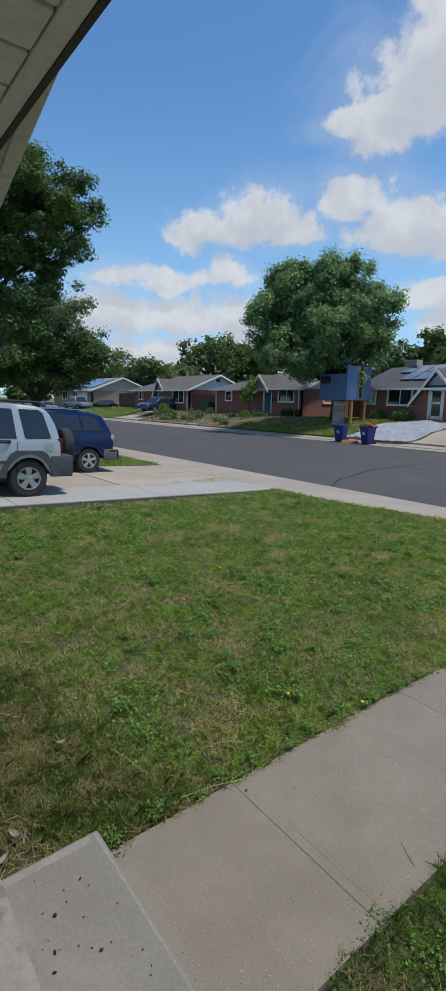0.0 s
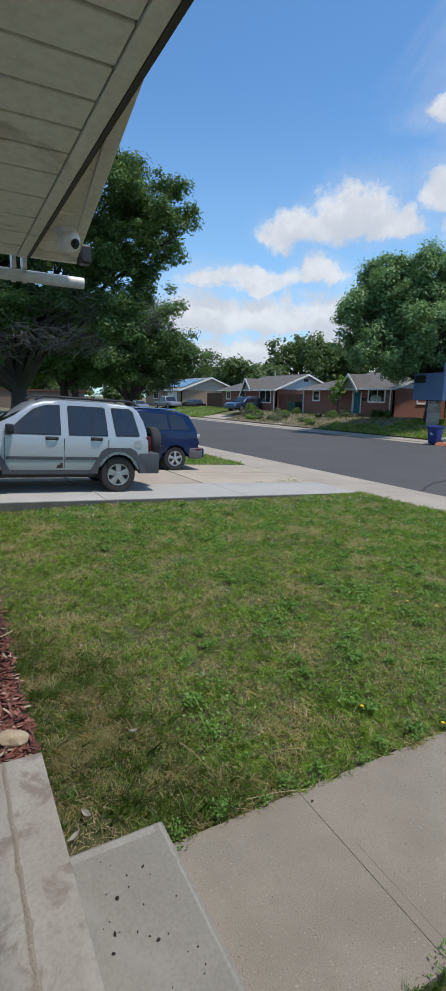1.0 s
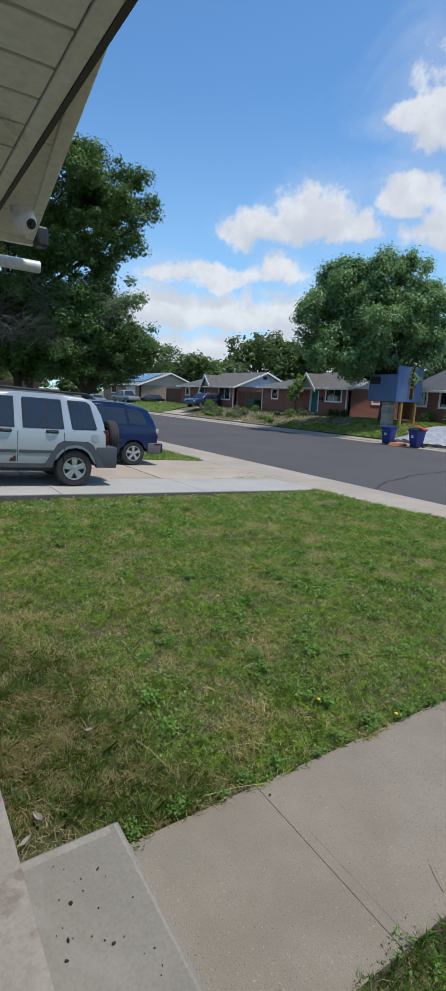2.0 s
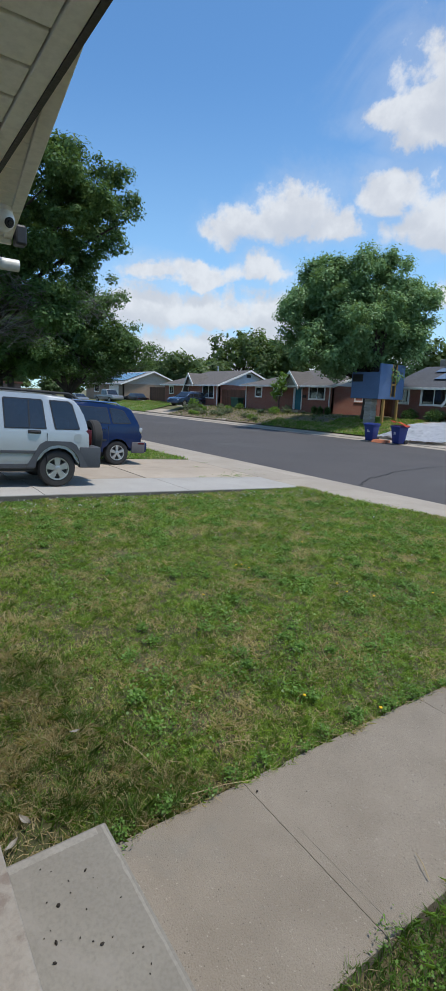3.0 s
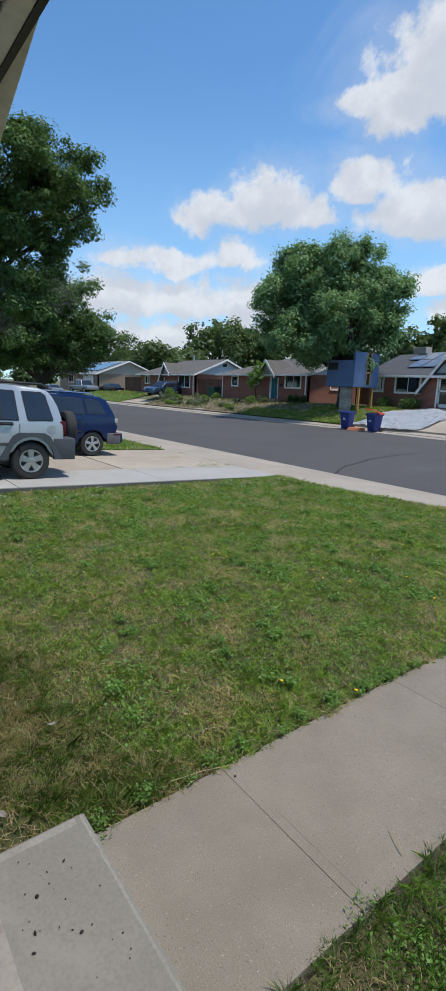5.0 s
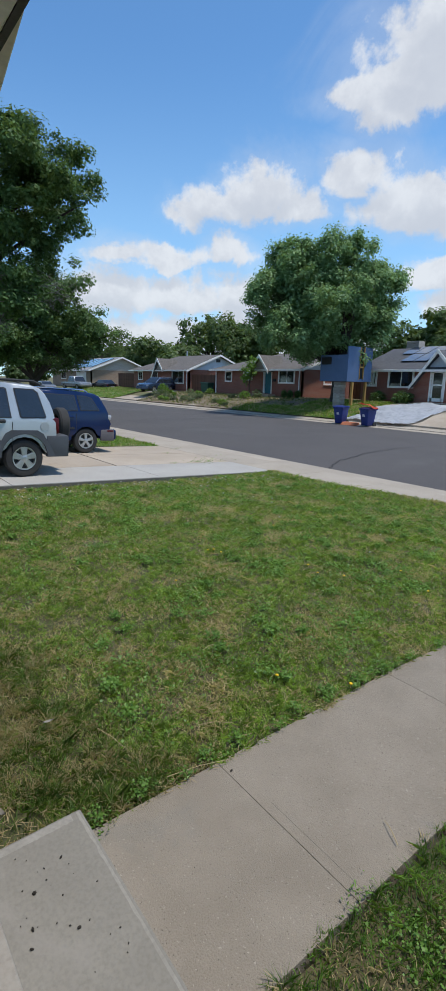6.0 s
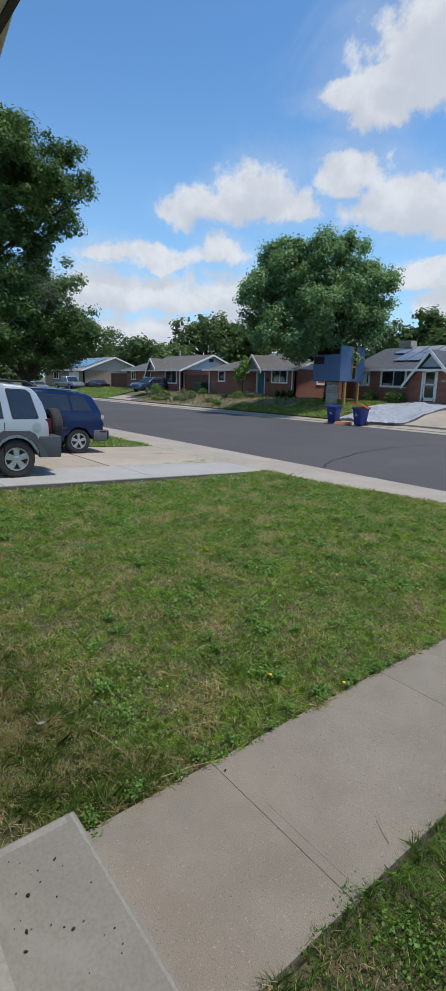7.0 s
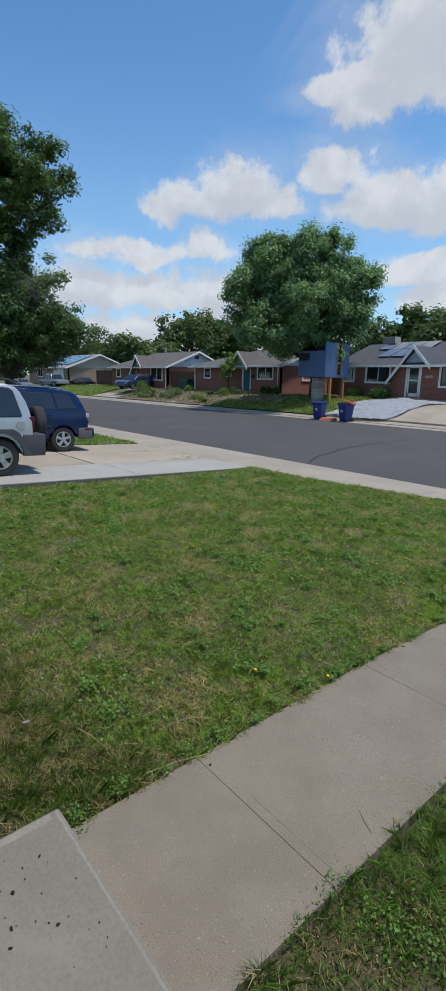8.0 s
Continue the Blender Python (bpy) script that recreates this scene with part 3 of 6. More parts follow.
# house over the porch: closed walls, and a boarded soffit
bm = B()
box(bm, -12, -1.0, -2.9, -2.62, -0.1, 2.75)
box(bm, -1.0, 1.7, -2.9, -2.62, -0.1, 2.75)
box(bm, 2.7, 8, -2.9, -2.62, -0.1, 2.75)
box(bm, 1.7, 2.7, -2.9, -2.62, 2.45, 2.75)
box(bm, 7.75, 8, -10, -2.9, -0.1, 2.75)
box(bm, -7.2, -6.95, -10, -2.9, -0.1, 2.75)
box(bm, -12, 8, -10.2, -10, -0.1, 2.75)
# out of view; its pale paint is added to bounce light up to the soffit
tagged(part("wall_front", bm, M["white"]), "unseen house wall behind the porch, pale to bounce light onto the soffit", "wall", kind="structure")
bm = B()
box(bm, 1.72, 2.68, -2.8, -2.74, 0.36, 2.44, 0.004)
tagged(part("door_1", bm, M["white"]), "white front door onto the porch", "door", kind="structure")
bm = B()
edges = [-1.3, -1.085, -0.86, -0.62, -0.37, -0.13, 0.045, 0.21, 0.37, 0.53, 0.69] + [0.69 + 0.165 * k for k in range(1, 30)]
for a, b in zip(edges, edges[1:]):
    box(bm, a + 0.007, b - 0.007, -2.62, -1.064, 2.694, 2.72, 0.003)
box(bm, -1.3, 8, -2.62, -1.03, 2.722, 2.80)
tagged(part("ceiling", bm, M["soffit"]), "beige painted board soffit with dark joints over the porch", "ceiling", kind="structure")
bm = B()
box(bm, -1.3, 8, -1.06, -1.012, 2.69, 2.80, 0.003)
tagged(part("trim_beam", bm, M["soffit"]), "beige painted trim board along the soffit", "trim", kind="structure")
bm = B()
box(bm, -1.29, 8, -1.0115, -0.995, 2.688, 2.82)
tagged(part("trim_drip_edge", bm, M["soffit_dark"]), "dark brown metal edge strip on the soffit", "trim", kind="structure")
# flared outer soffit beyond the beam
bm = B()
for a, b in zip(edges[:11], edges[1:11]):
    ya, yb = [-0.78 - (x + 1.31) * 0.135 for x in (a + 0.003, b - 0.003)]
    hull8(bm, [(a + .003, -0.99, 2.735), (b - .003, -0.99, 2.735), (b - .003, yb, 2.735), (a + .003, ya, 2.735)],
          [(a + .003, -0.99, 2.76), (b - .003, -0.99, 2.76), (b - .003, yb, 2.76), (a + .003, ya, 2.76)])
tagged(part("ceiling_flare", bm, M["soffit"]), "beige boards of the flared outer eave", "ceiling", kind="structure")
bm = B()
hull8(bm, [(-1.32, -0.78, 2.725), (0.7, -1.052, 2.725), (0.7, -1.0, 2.725), (-1.32, -0.735, 2.725)],
      [(-1.32, -0.78, 2.86), (0.7, -1.052, 2.86), (0.7, -1.0, 2.86), (-1.32, -0.735, 2.86)], 0.004)
tagged(part("trim_fascia", bm, M["soffit"]), "beige fascia board on the flared eave", "trim", kind="structure")
bm = B()
box(bm, -1.33, -1.302, -2.62, -0.74, 2.70, 2.86, 0.003)
tagged(part("trim_end_board", bm, M["soffit"]), "beige end board closing the eave", "trim", kind="structure")
bm = B()
hull8(bm, [(-12.3, -10.4, 2.87), (8.3, -10.4, 2.87), (8.3, -0.95, 2.87), (-12.3, -2.2, 2.87)], [(-12.3, -6.5, 4.3), (8.3, -6.5, 4.3), (8.3, -6.4, 4.3), (-12.3, -6.4, 4.3)])
tagged(part("roof", bm, M["roof"]), "brown grey shingle roof of the house", "roof", kind="structure")


# ---- lawns ----
def lawn_edge(x):
    """The grass creeps over the footpath towards the front walk."""
    return 7.5 + 0.17 * min(max(x + 5.6, 0.0), 4.0)


def turf(name, x0, x1, y0, y1, step, label, zf, mat, amp=0.012):
    bm = B()
    nx, ny = max(2, int((x1 - x0) / step) + 1), max(2, int((y1 - y0) / step) + 1)
    far_edge = lambda x: y1 + (lawn_edge(x) - 7.5 if y1 == 7.5 else 0)
    xs = [x0 + (x1 - x0) * i / (nx - 1) for i in range(nx)]
    vs = [[bm.verts.new((x, y0 + (far_edge(x) - y0) * j / (ny - 1), 0)) for x in xs] for j in range(ny)]
    for row in vs:
        for v in row:
            v.co.z = zf(v.co.x, v.co.y) + amp * noise.noise((v.co.x * 1.3, v.co.y * 1.3, 0))
    for j in range(ny - 1):
        for i in range(nx - 1):
            bm.faces.new((vs[j][i], vs[j][i + 1], vs[j + 1][i + 1], vs[j + 1][i]))
    return tagged(part(name, bm, mat, smooth=True), label, "lawn", kind="structure")


turf("lawn_soil", -7.56, -0.02, -1.16, 7.5, 0.2, "earth under the front lawn", lambda x, y: lot_z(x, y) - 0.02 + 0.045 * ease(6.6, 7.5, y), M["soil"])
turf("lawn_soil_side", 0.94, 7.0, -1.16, 7.5, 0.3, "earth under the lawn beside the walk", lambda x, y: lot_z(x, y) - 0.02, M["soil"])
turf("lawn_neighbour", -40, -13.2, -9, 7.48, 0.7, "mown green lawn next door", lambda x, y: drive_z(y) + 0.01, M["far_lawn"])


def blades(n, pick, h0, h1, width, lean, seed, zf, base_drop=0.015, thin=0.5):
    """Grass blades as bent five-cornered strips. pick(rng, n) gives x, y and a size for each."""
    rng = np.random.default_rng(seed)
    x, y, s = pick(rng, n)
    n = len(x)
    z = np.array([zf(a, b) for a, b in zip(x, y)]) - base_drop
    tuft_ = np.array([noise.noise((a * 8.0, b * 8.0, 3.1)) + 0.8 * noise.noise((a * 19.0, b * 19.0, 1.7)) + 0.6 * noise.noise((a * 2.3, b * 2.3, 8.0)) for a, b in zip(x, y)])
    keep = (tuft_ > -0.22) | (rng.uniform(0, 1, n) < thin)
    x, y, s, z, tuft_ = x[keep], y[keep], s[keep], z[keep], tuft_[keep]
    n = len(x)
    h = rng.uniform(h0, h1, n) * s * np.clip(1.0 + 0.9 * tuft_, 0.45, 1.9)
    w = width * rng.uniform(0.6, 1.2, n) * np.sqrt(s)
    a = rng.uniform(0, 2 * np.pi, n)
    l = h * rng.uniform(0.1, lean, n)
    d = a + rng.uniform(-1.4, 1.4, n) + np.pi / 2
    sx, sy, lx, ly = np.cos(a) * w / 2, np.sin(a) * w / 2, np.cos(d) * l, np.sin(d) * l
    v = np.zeros((n, 5, 3))
    v[:, 0] = np.stack((x - sx, y - sy, z), 1)
    v[:, 1] = np.stack((x + sx, y + sy, z), 1)
    v[:, 2] = np.stack((x + sx * .8 + lx * .35, y + sy * .8 + ly * .35, z + h * .6), 1)
    v[:, 3] = np.stack((x + lx, y + ly, z + h * rng.uniform(.75, 1.0, n)), 1)
    v[:, 4] = np.stack((x - sx * .8 + lx * .35, y - sy * .8 + ly * .35, z + h * .6), 1)
    return v


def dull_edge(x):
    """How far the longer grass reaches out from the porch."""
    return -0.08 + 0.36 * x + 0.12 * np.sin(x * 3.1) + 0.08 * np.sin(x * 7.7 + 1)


def lawn_pick(x0, x1, y0, y1, near, cx=1.8, cy=-1.4):
    """Points over a lawn, denser towards the porch; size grows with distance."""
    def pick(rng, n):
        x, y = rng.uniform(x0, x1, n * 3), rng.uniform(y0, y1, n * 3)
        d = np.hypot(x - cx, y - cy)
        keep = rng.uniform(0, 1, n * 3) < np.minimum(1.0, (near / d) ** 1.15)
        keep &= y < 7.5 + 0.17 * np.clip(x + 5.6, 0, 4) + rng.normal(0, 0.03, n * 3)
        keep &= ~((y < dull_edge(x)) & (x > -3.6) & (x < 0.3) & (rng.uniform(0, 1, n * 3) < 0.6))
        keep &= ~((np.hypot((x + 0.12) / 0.22, (y + 0.98) / 0.15) < 1) & (x < 0.3))
        keep &= x < 0.012 + 0.016 * np.sin(y * 9.0) + 0.012 * np.sin(y * 23.0 + 1.0)    # ragged along the walk
        x, y, d = x[keep][:n], y[keep][:n], d[keep][:n]
        return x, y, np.clip(d / 4.5, 0.8, 1.7) ** 0.5
    return pick


def thin_z(x, y):
    return lot_z(x, y) + 0.045 * ease(6.6, 7.5, y) + 0.006 * math.sin(x * 9) * math.sin(y * 8)


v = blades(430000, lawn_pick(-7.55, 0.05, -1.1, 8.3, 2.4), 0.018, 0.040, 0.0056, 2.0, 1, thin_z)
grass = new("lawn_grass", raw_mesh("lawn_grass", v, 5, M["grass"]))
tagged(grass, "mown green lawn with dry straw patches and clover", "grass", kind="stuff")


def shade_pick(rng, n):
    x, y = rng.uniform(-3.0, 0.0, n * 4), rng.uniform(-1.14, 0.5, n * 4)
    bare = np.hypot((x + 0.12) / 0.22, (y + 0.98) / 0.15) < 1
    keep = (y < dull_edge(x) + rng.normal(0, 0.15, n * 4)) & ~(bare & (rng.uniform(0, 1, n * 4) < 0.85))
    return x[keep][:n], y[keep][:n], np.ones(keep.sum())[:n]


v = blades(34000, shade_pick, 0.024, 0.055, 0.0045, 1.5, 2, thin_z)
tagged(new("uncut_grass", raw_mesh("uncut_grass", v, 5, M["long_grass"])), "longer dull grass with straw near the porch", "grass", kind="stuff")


def side_pick(rng, n):
    x, y = rng.uniform(0.88, 3.6, n), rng.uniform(-0.75, 3.2, n)
    keep = x > 0.918 + 0.016 * np.sin(y * 7.0) + 0.014 * np.sin(y * 19.0 + 2.0)
    return x[keep], y[keep], np.ones(keep.sum())


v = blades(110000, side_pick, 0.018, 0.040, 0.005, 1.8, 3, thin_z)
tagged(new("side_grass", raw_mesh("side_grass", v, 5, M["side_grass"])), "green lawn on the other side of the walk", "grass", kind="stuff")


def verge_pick(rng, n):
    x, y = rng.uniform(-24, -13.1, n), rng.uniform(1, 7.5, n)
    return x, y, np.full(n, 1.4)


v = blades(30000, verge_pick, 0.04, 0.08, 0.02, 1.0, 4, lambda x, y: drive_z(y))
tagged(new("neighbour_grass", raw_mesh("neighbour_grass", v, 5, M["grass"])), "green grass next to the driveway", "grass", kind="stuff")


def leaf_cloud(centres, sizes, rng, up=0.4, aspect=0.75, face=None):
    """Diamond leaves at the given centres."""
    n = len(centres)
    nor = rng.normal(0, 1, (n, 3))
    nor[:, 2] = np.abs(nor[:, 2]) + up
    if face is not None:
        nor = nor * 0.55 + face
    nor /= np.linalg.norm(nor, axis=1)[:, None]
    a = np.cross(nor, rng.normal(0, 1, (n, 3)))
    a /= np.linalg.norm(a, axis=1)[:, None]
    b = np.cross(nor, a)
    s = sizes[:, None]
    v = np.zeros((n, 4, 3))
    v[:, 0] = centres - a * s
    v[:, 1] = centres + b * s * aspect * .55 - nor * s * .15
    v[:, 2] = centres + a * s
    v[:, 3] = centres - b * s * aspect * .55 - nor * s * .15
    return v


rng = np.random.default_rng(11)
pts, size = [], []
for k in range(530):
    if k < 460:
        cx, cy = rng.uniform(-7.3, -0.1), rng.uniform(-0.2, 7.3)
        r, n, lz = rng.choice((0.06, 0.1, 0.18, 0.26, 0.36)), 125, 0.044
    elif k < 486:
        cx, cy, r, n, lz = rng.uniform(-0.1, 0.02), rng.uniform(-0.7, 3.2), 0.055, 95, 0.042
    else:
        cx, cy, r, n, lz = rng.uniform(.96, 1.9), rng.uniform(-0.7, 2.8), 0.12, 120, 0.036
    p = rng.normal(0, 1, (n, 3)) * (r * .5, r * .5, 0.014) + (cx, cy, lz * .7)
    p[:, 2] += lot_z(cx, cy)
    pts.append(p)
    d = math.hypot(cx - 1.8, cy + 1.4)
    size.append(rng.uniform(0.005, 0.0102, n) * (1.0 + 0.10 * d) * (0.75 if k >= 460 else 1.0))
pts, size = np.concatenate(pts), np.concatenate(size)
clear = (pts[:, 0] < 0.022) | (pts[:, 0] > 0.90)         # hardly any over the walk
pts, size = pts[clear], size[clear]
tagged(new("clover_patches", raw_mesh("clover_patches", leaf_cloud(pts, size, rng, 1.2, 1.5), 4, M["clover"])), "bright green clover and weeds in the lawn", "weeds", kind="stuff")


# ---- trees ----
def tree(name, base, blobs, clumps, per, leaf, spread, mat, trunk_r, label, group="", seed=0, limbs=14, lean=(0, 0), dead=0, inner=0.5, boughs=0, pad=(1.0, 0.45), gather=0.8, reach=1.12):
    rng = np.random.default_rng(seed)
    rnd = random.Random(seed)
    top = thing(name, pose(*base), label, "tree", group)
    bl = np.array(blobs, float)
    wgt = (bl[:, 3] * bl[:, 4] * bl[:, 5]) ** (2 / 3)
    pickb = rng.choice(len(bl), clumps, p=wgt / wgt.sum())
    d = rng.normal(0, 1, (clumps, 3))
    d /= np.linalg.norm(d, axis=1)[:, None]
    rad = rng.uniform(inner, 1.0, clumps) ** 0.6 * rng.uniform(0.92, 1.08, clumps)
    cen = bl[pickb, :3] + d * bl[pickb, 3:] * rad[:, None]
    if boughs:                               # leaf clumps gather into separate pads along the boughs
        on = rng.uniform(0, 1, clumps) < gather
        cen[:boughs] = bl[pickb[:boughs], :3] + (cen[:boughs] - bl[pickb[:boughs], :3]) * rng.uniform(0.92, reach, boughs)[:, None]
        bi = rng.integers(0, boughs, clumps)
        bs = rng.uniform(0.6, 1.3, boughs)[bi][:, None]
        gath = cen[:boughs][bi] + np.clip(rng.normal(0, 0.6, (clumps, 3)), -1.1, 1.1) * bs * (pad[0], pad[0], pad[1])
        cen = np.where(on[:, None], gath, bl[pickb, :3] + (cen - bl[pickb, :3]) * 0.72)
    csz = rng.uniform(0.55, 1.35, clumps) * spread
    nper = np.maximum(4, (per * (csz / spread) ** 1.5)).astype(int)
    idx = np.repeat(np.arange(clumps), nper)
    g = rng.normal(0, 1, (len(idx), 3)) * csz[idx][:, None] * (0.50, 0.50, 0.38)
    g *= np.minimum(1.0, 1.15 * csz[idx] / np.maximum(1e-6, np.linalg.norm(g, axis=1)))[:, None]
    leaves = cen[idx] + g
    face = g / csz[idx][:, None] * 1.3 + d[idx] * 0.5 + (0, 0, 0.35)
    v = leaf_cloud(leaves, rng.uniform(0.6, 1.25, len(idx)) * leaf, rng, 0.3, 1.1, face)
    ob = new("crown", raw_mesh("crown", v, 4, mat))
    ob.parent = top
    bm = B()
    mid = bl[:, :3].mean(0)
    low = bl[:, 2].min() - 0.2
    fork = Vector((lean[0], lean[1], max(1.2, low * 0.55)))
    tube(bm, [(0, 0, -0.3), (0, 0, 0.15), fork * 0.5 + Vector((0.05, 0, 0)), fork], [trunk_r * 1.5, trunk_r * 1.1, trunk_r * .95, trunk_r * .9], 12)
    part("trunk", bm, M["bark"], top, smooth=True)
    for k in range(limbs):
        tgt = Vector(cen[rnd.randrange(clumps)])
        a = fork - Vector((0, 0, rnd.uniform(0, .3)))
        m1 = a.lerp(tgt, 0.35) + Vector((rnd.uniform(-.4, .4), rnd.uniform(-.4, .4), 0.12 * (tgt - a).length))
        m2 = a.lerp(tgt, 0.7) + Vector((rnd.uniform(-.5, .5), rnd.uniform(-.5, .5), 0.08 * (tgt - a).length))
        r = trunk_r * rnd.uniform(0.3, 0.55)
        bm = B()
        tube(bm, [a, m1, m2, tgt], [r, r * .7, r * .4, r * .12], 7)
        for q in range(3):
            t2 = Vector(cen[rnd.randrange(clumps)])
            t2 = m2 + (t2 - m2).normalized() * min((t2 - m2).length, 2.5)
            tube(bm, [m2.lerp(m1, rnd.random()), m2.lerp(t2, .5) + Vector((0, 0, .15)), t2], [r * .4, r * .25, r * .06], 5)
        part("limb", bm, M["bark"], top, smooth=True)
    if dead:
        bm = B()
        for k in range(dead):
            b0 = rnd.choice([q for q in blobs if q[2] < 6.8 and q[0] < 2.9])
            p = Vector((b0[0] + rnd.uniform(-1, 1) * b0[3] * .75, b0[1] + rnd.uniform(-1, 1) * b0[4] * .75, b0[2] - b0[5] * rnd.uniform(.3, .9)))
            q = p + Vector((rnd.uniform(-.9, .9), rnd.uniform(-.9, .9), rnd.uniform(-.5, .35)))
            tube(bm, [p, p.lerp(q, .5) + Vector((0, 0, rnd.uniform(-.1, .15))), q], [.010, .007, .003], 4)
        tagged(part("twig_tangle", bm, M["deadwood"], top, "bare grey dead twigs"), kind="stuff")
    return top


# the tall maple with the playhouse, across the street
MAPLE = [(-2.9, 0, 8.5, 3.0, 2.7), (2.6, .3, 8.8, 3.0, 2.9), (-4.0, -.4, 7.6, 2.2, 2.3), (3.8, .4, 7.3, 2.1, 2.4), (0, 0, 10.5, 2.1, 2.2), (-3.0, .3, 10.5, 1.9, 1.6), (2.9, -.4, 10.9, 1.8, 1.5),
         (-1.8, -1.2, 5.7, 2.9, 2.0), (1.9, -1.0, 5.5, 3.1, 2.1), (0, -1.5, 7.2, 3.0, 3.0), (3.4, .8, 4.9, 1.6, 1.4), (-3.5, .2, 6.0, 1.7, 1.4), (.4, 2.0, 7.0, 3.2, 3.4), (-1.3, -.3, 9.9, 1.9, 1.7)]
tree("maple_tree", (-23.6, 28.9, 0.5), [(.66 * u - .66 * w - 1.0, .585 * u + .75 * w - .85, z * .93 + .15, r * .92, r * .92, rz * .9) for u, w, z, r, rz in MAPLE],
     1700, 105, 0.105, 0.55, M["leaf_far"], 0.42, "broad dense green maple standing over a blue playhouse", seed=5, limbs=16, inner=0.55, boughs=190, pad=(.46, .46), gather=.85, reach=1.12)
# two trees next door beyond the driveway
tree("locust_tree", (-20.6, 1.2, -0.1), [(0.4, 0.8, 6.3, 3.6, 3.4, 2.1), (2.2, 3.1, 8.4, 3.1, 2.8, 1.8), (3.0, 4.4, 7.8, 2.5, 2.2, 1.3), (2.4, 3.4, 9.3, 2.0, 1.9, 1.2), (0, -2.6, 6.6, 3.6, 3.6, 2.8),
      (-1.5, 1.6, 9.5, 3.6, 3.2, 2.3), (1.4, 1.0, 10.0, 2.2, 2.2, 1.5), (3.2, 3.7, 6.7, 1.9, 1.7, 1.0), (1.8, 2.4, 6.0, 2.8, 2.3, 1.1), (2.6, 3.2, 5.5, 2.2, 1.9, .9), (2.4, 1.2, 4.7, 2.4, 2.4, 1.1), (1.0, -2.5, 4.4, 2.8, 2.8, 1.2)],
     2300, 125, 0.060, 0.30, M["leaf_near"], 0.33, "large spreading dark green locust with dead twigs below", "trees next door", seed=8, limbs=26, dead=2200, inner=0.45, boughs=125, pad=(.66, .23), gather=.9, reach=1.25)
tree("elm_tree", (-33.2, 9.8, -0.2), [(0.5, 0.6, 5.3, 3.6, 3.4, 2.4), (1.4, 1.2, 6.9, 2.6, 2.4, 1.7), (-.6, -2.8, 5.6, 3.6, 3.6, 2.6), (2.2, 2.9, 4.7, 1.9, 1.7, 1.6), (0.5, -.8, 7.6, 2.6, 2.4, 1.5), (2.4, 1, 3.8, 2.2, 2.2, 1.1)],
     1000, 120, 0.08, 0.5, M["leaf_near"], 0.3, "dense dark green elm with low crown", "trees next door", seed=9, limbs=10, dead=250, boughs=90, pad=(.75, .45))
tree("elm_tree", (-36.0, 6.0, -0.2), [(0, 0, 5.8, 4.0, 4.0, 2.6), (1, -3, 6.4, 3.4, 3.4, 2.6), (0, 3, 5.2, 3, 3, 1.9)],
     480, 80, 0.13, 0.7, M["leaf_near"], 0.3, "dense dark green elm with low crown", "trees next door", seed=19, limbs=8)


# ---- houses ----
def wall_x(bm, x0, x1, y, t, z0, z1, holes):
    """One wall mesh along x from y to y + t, with openings (xa, xb, za, zb) through it."""
    cx = sorted({x0, x1, *[h[0] for h in holes], *[h[1] for h in holes]})
    cz = sorted({z0, z1, *[h[2] for h in holes], *[h[3] for h in holes]})
    vs = {}

    def v(i, j, k):
        if (i, j, k) not in vs:
            vs[i, j, k] = bm.verts.new((cx[i], y + t * k, cz[j]))
        return vs[i, j, k]

    def full(i, j):
        if not (0 <= i < len(cx) - 1 and 0 <= j < len(cz) - 1):
            return False
        mx, mz = (cx[i] + cx[i + 1]) / 2, (cz[j] + cz[j + 1]) / 2
        return not any(h[0] < mx < h[1] and h[2] < mz < h[3] for h in holes)
    for i in range(len(cx) - 1):
        for j in range(len(cz) - 1):
            if not full(i, j):
                continue
            bm.faces.new((v(i, j, 0), v(i + 1, j, 0), v(i + 1, j + 1, 0), v(i, j + 1, 0)))
            bm.faces.new((v(i, j, 1), v(i, j + 1, 1), v(i + 1, j + 1, 1), v(i + 1, j, 1)))
            for di, dj, a, b in ((-1, 0, (i, j), (i, j + 1)), (1, 0, (i + 1, j), (i + 1, j + 1)), (0, -1, (i, j), (i + 1, j)), (0, 1, (i, j + 1), (i + 1, j + 1))):
                if not full(i + di, j + dj):
                    bm.faces.new((v(*a, 0), v(*b, 0), v(*b, 1), v(*a, 1)))


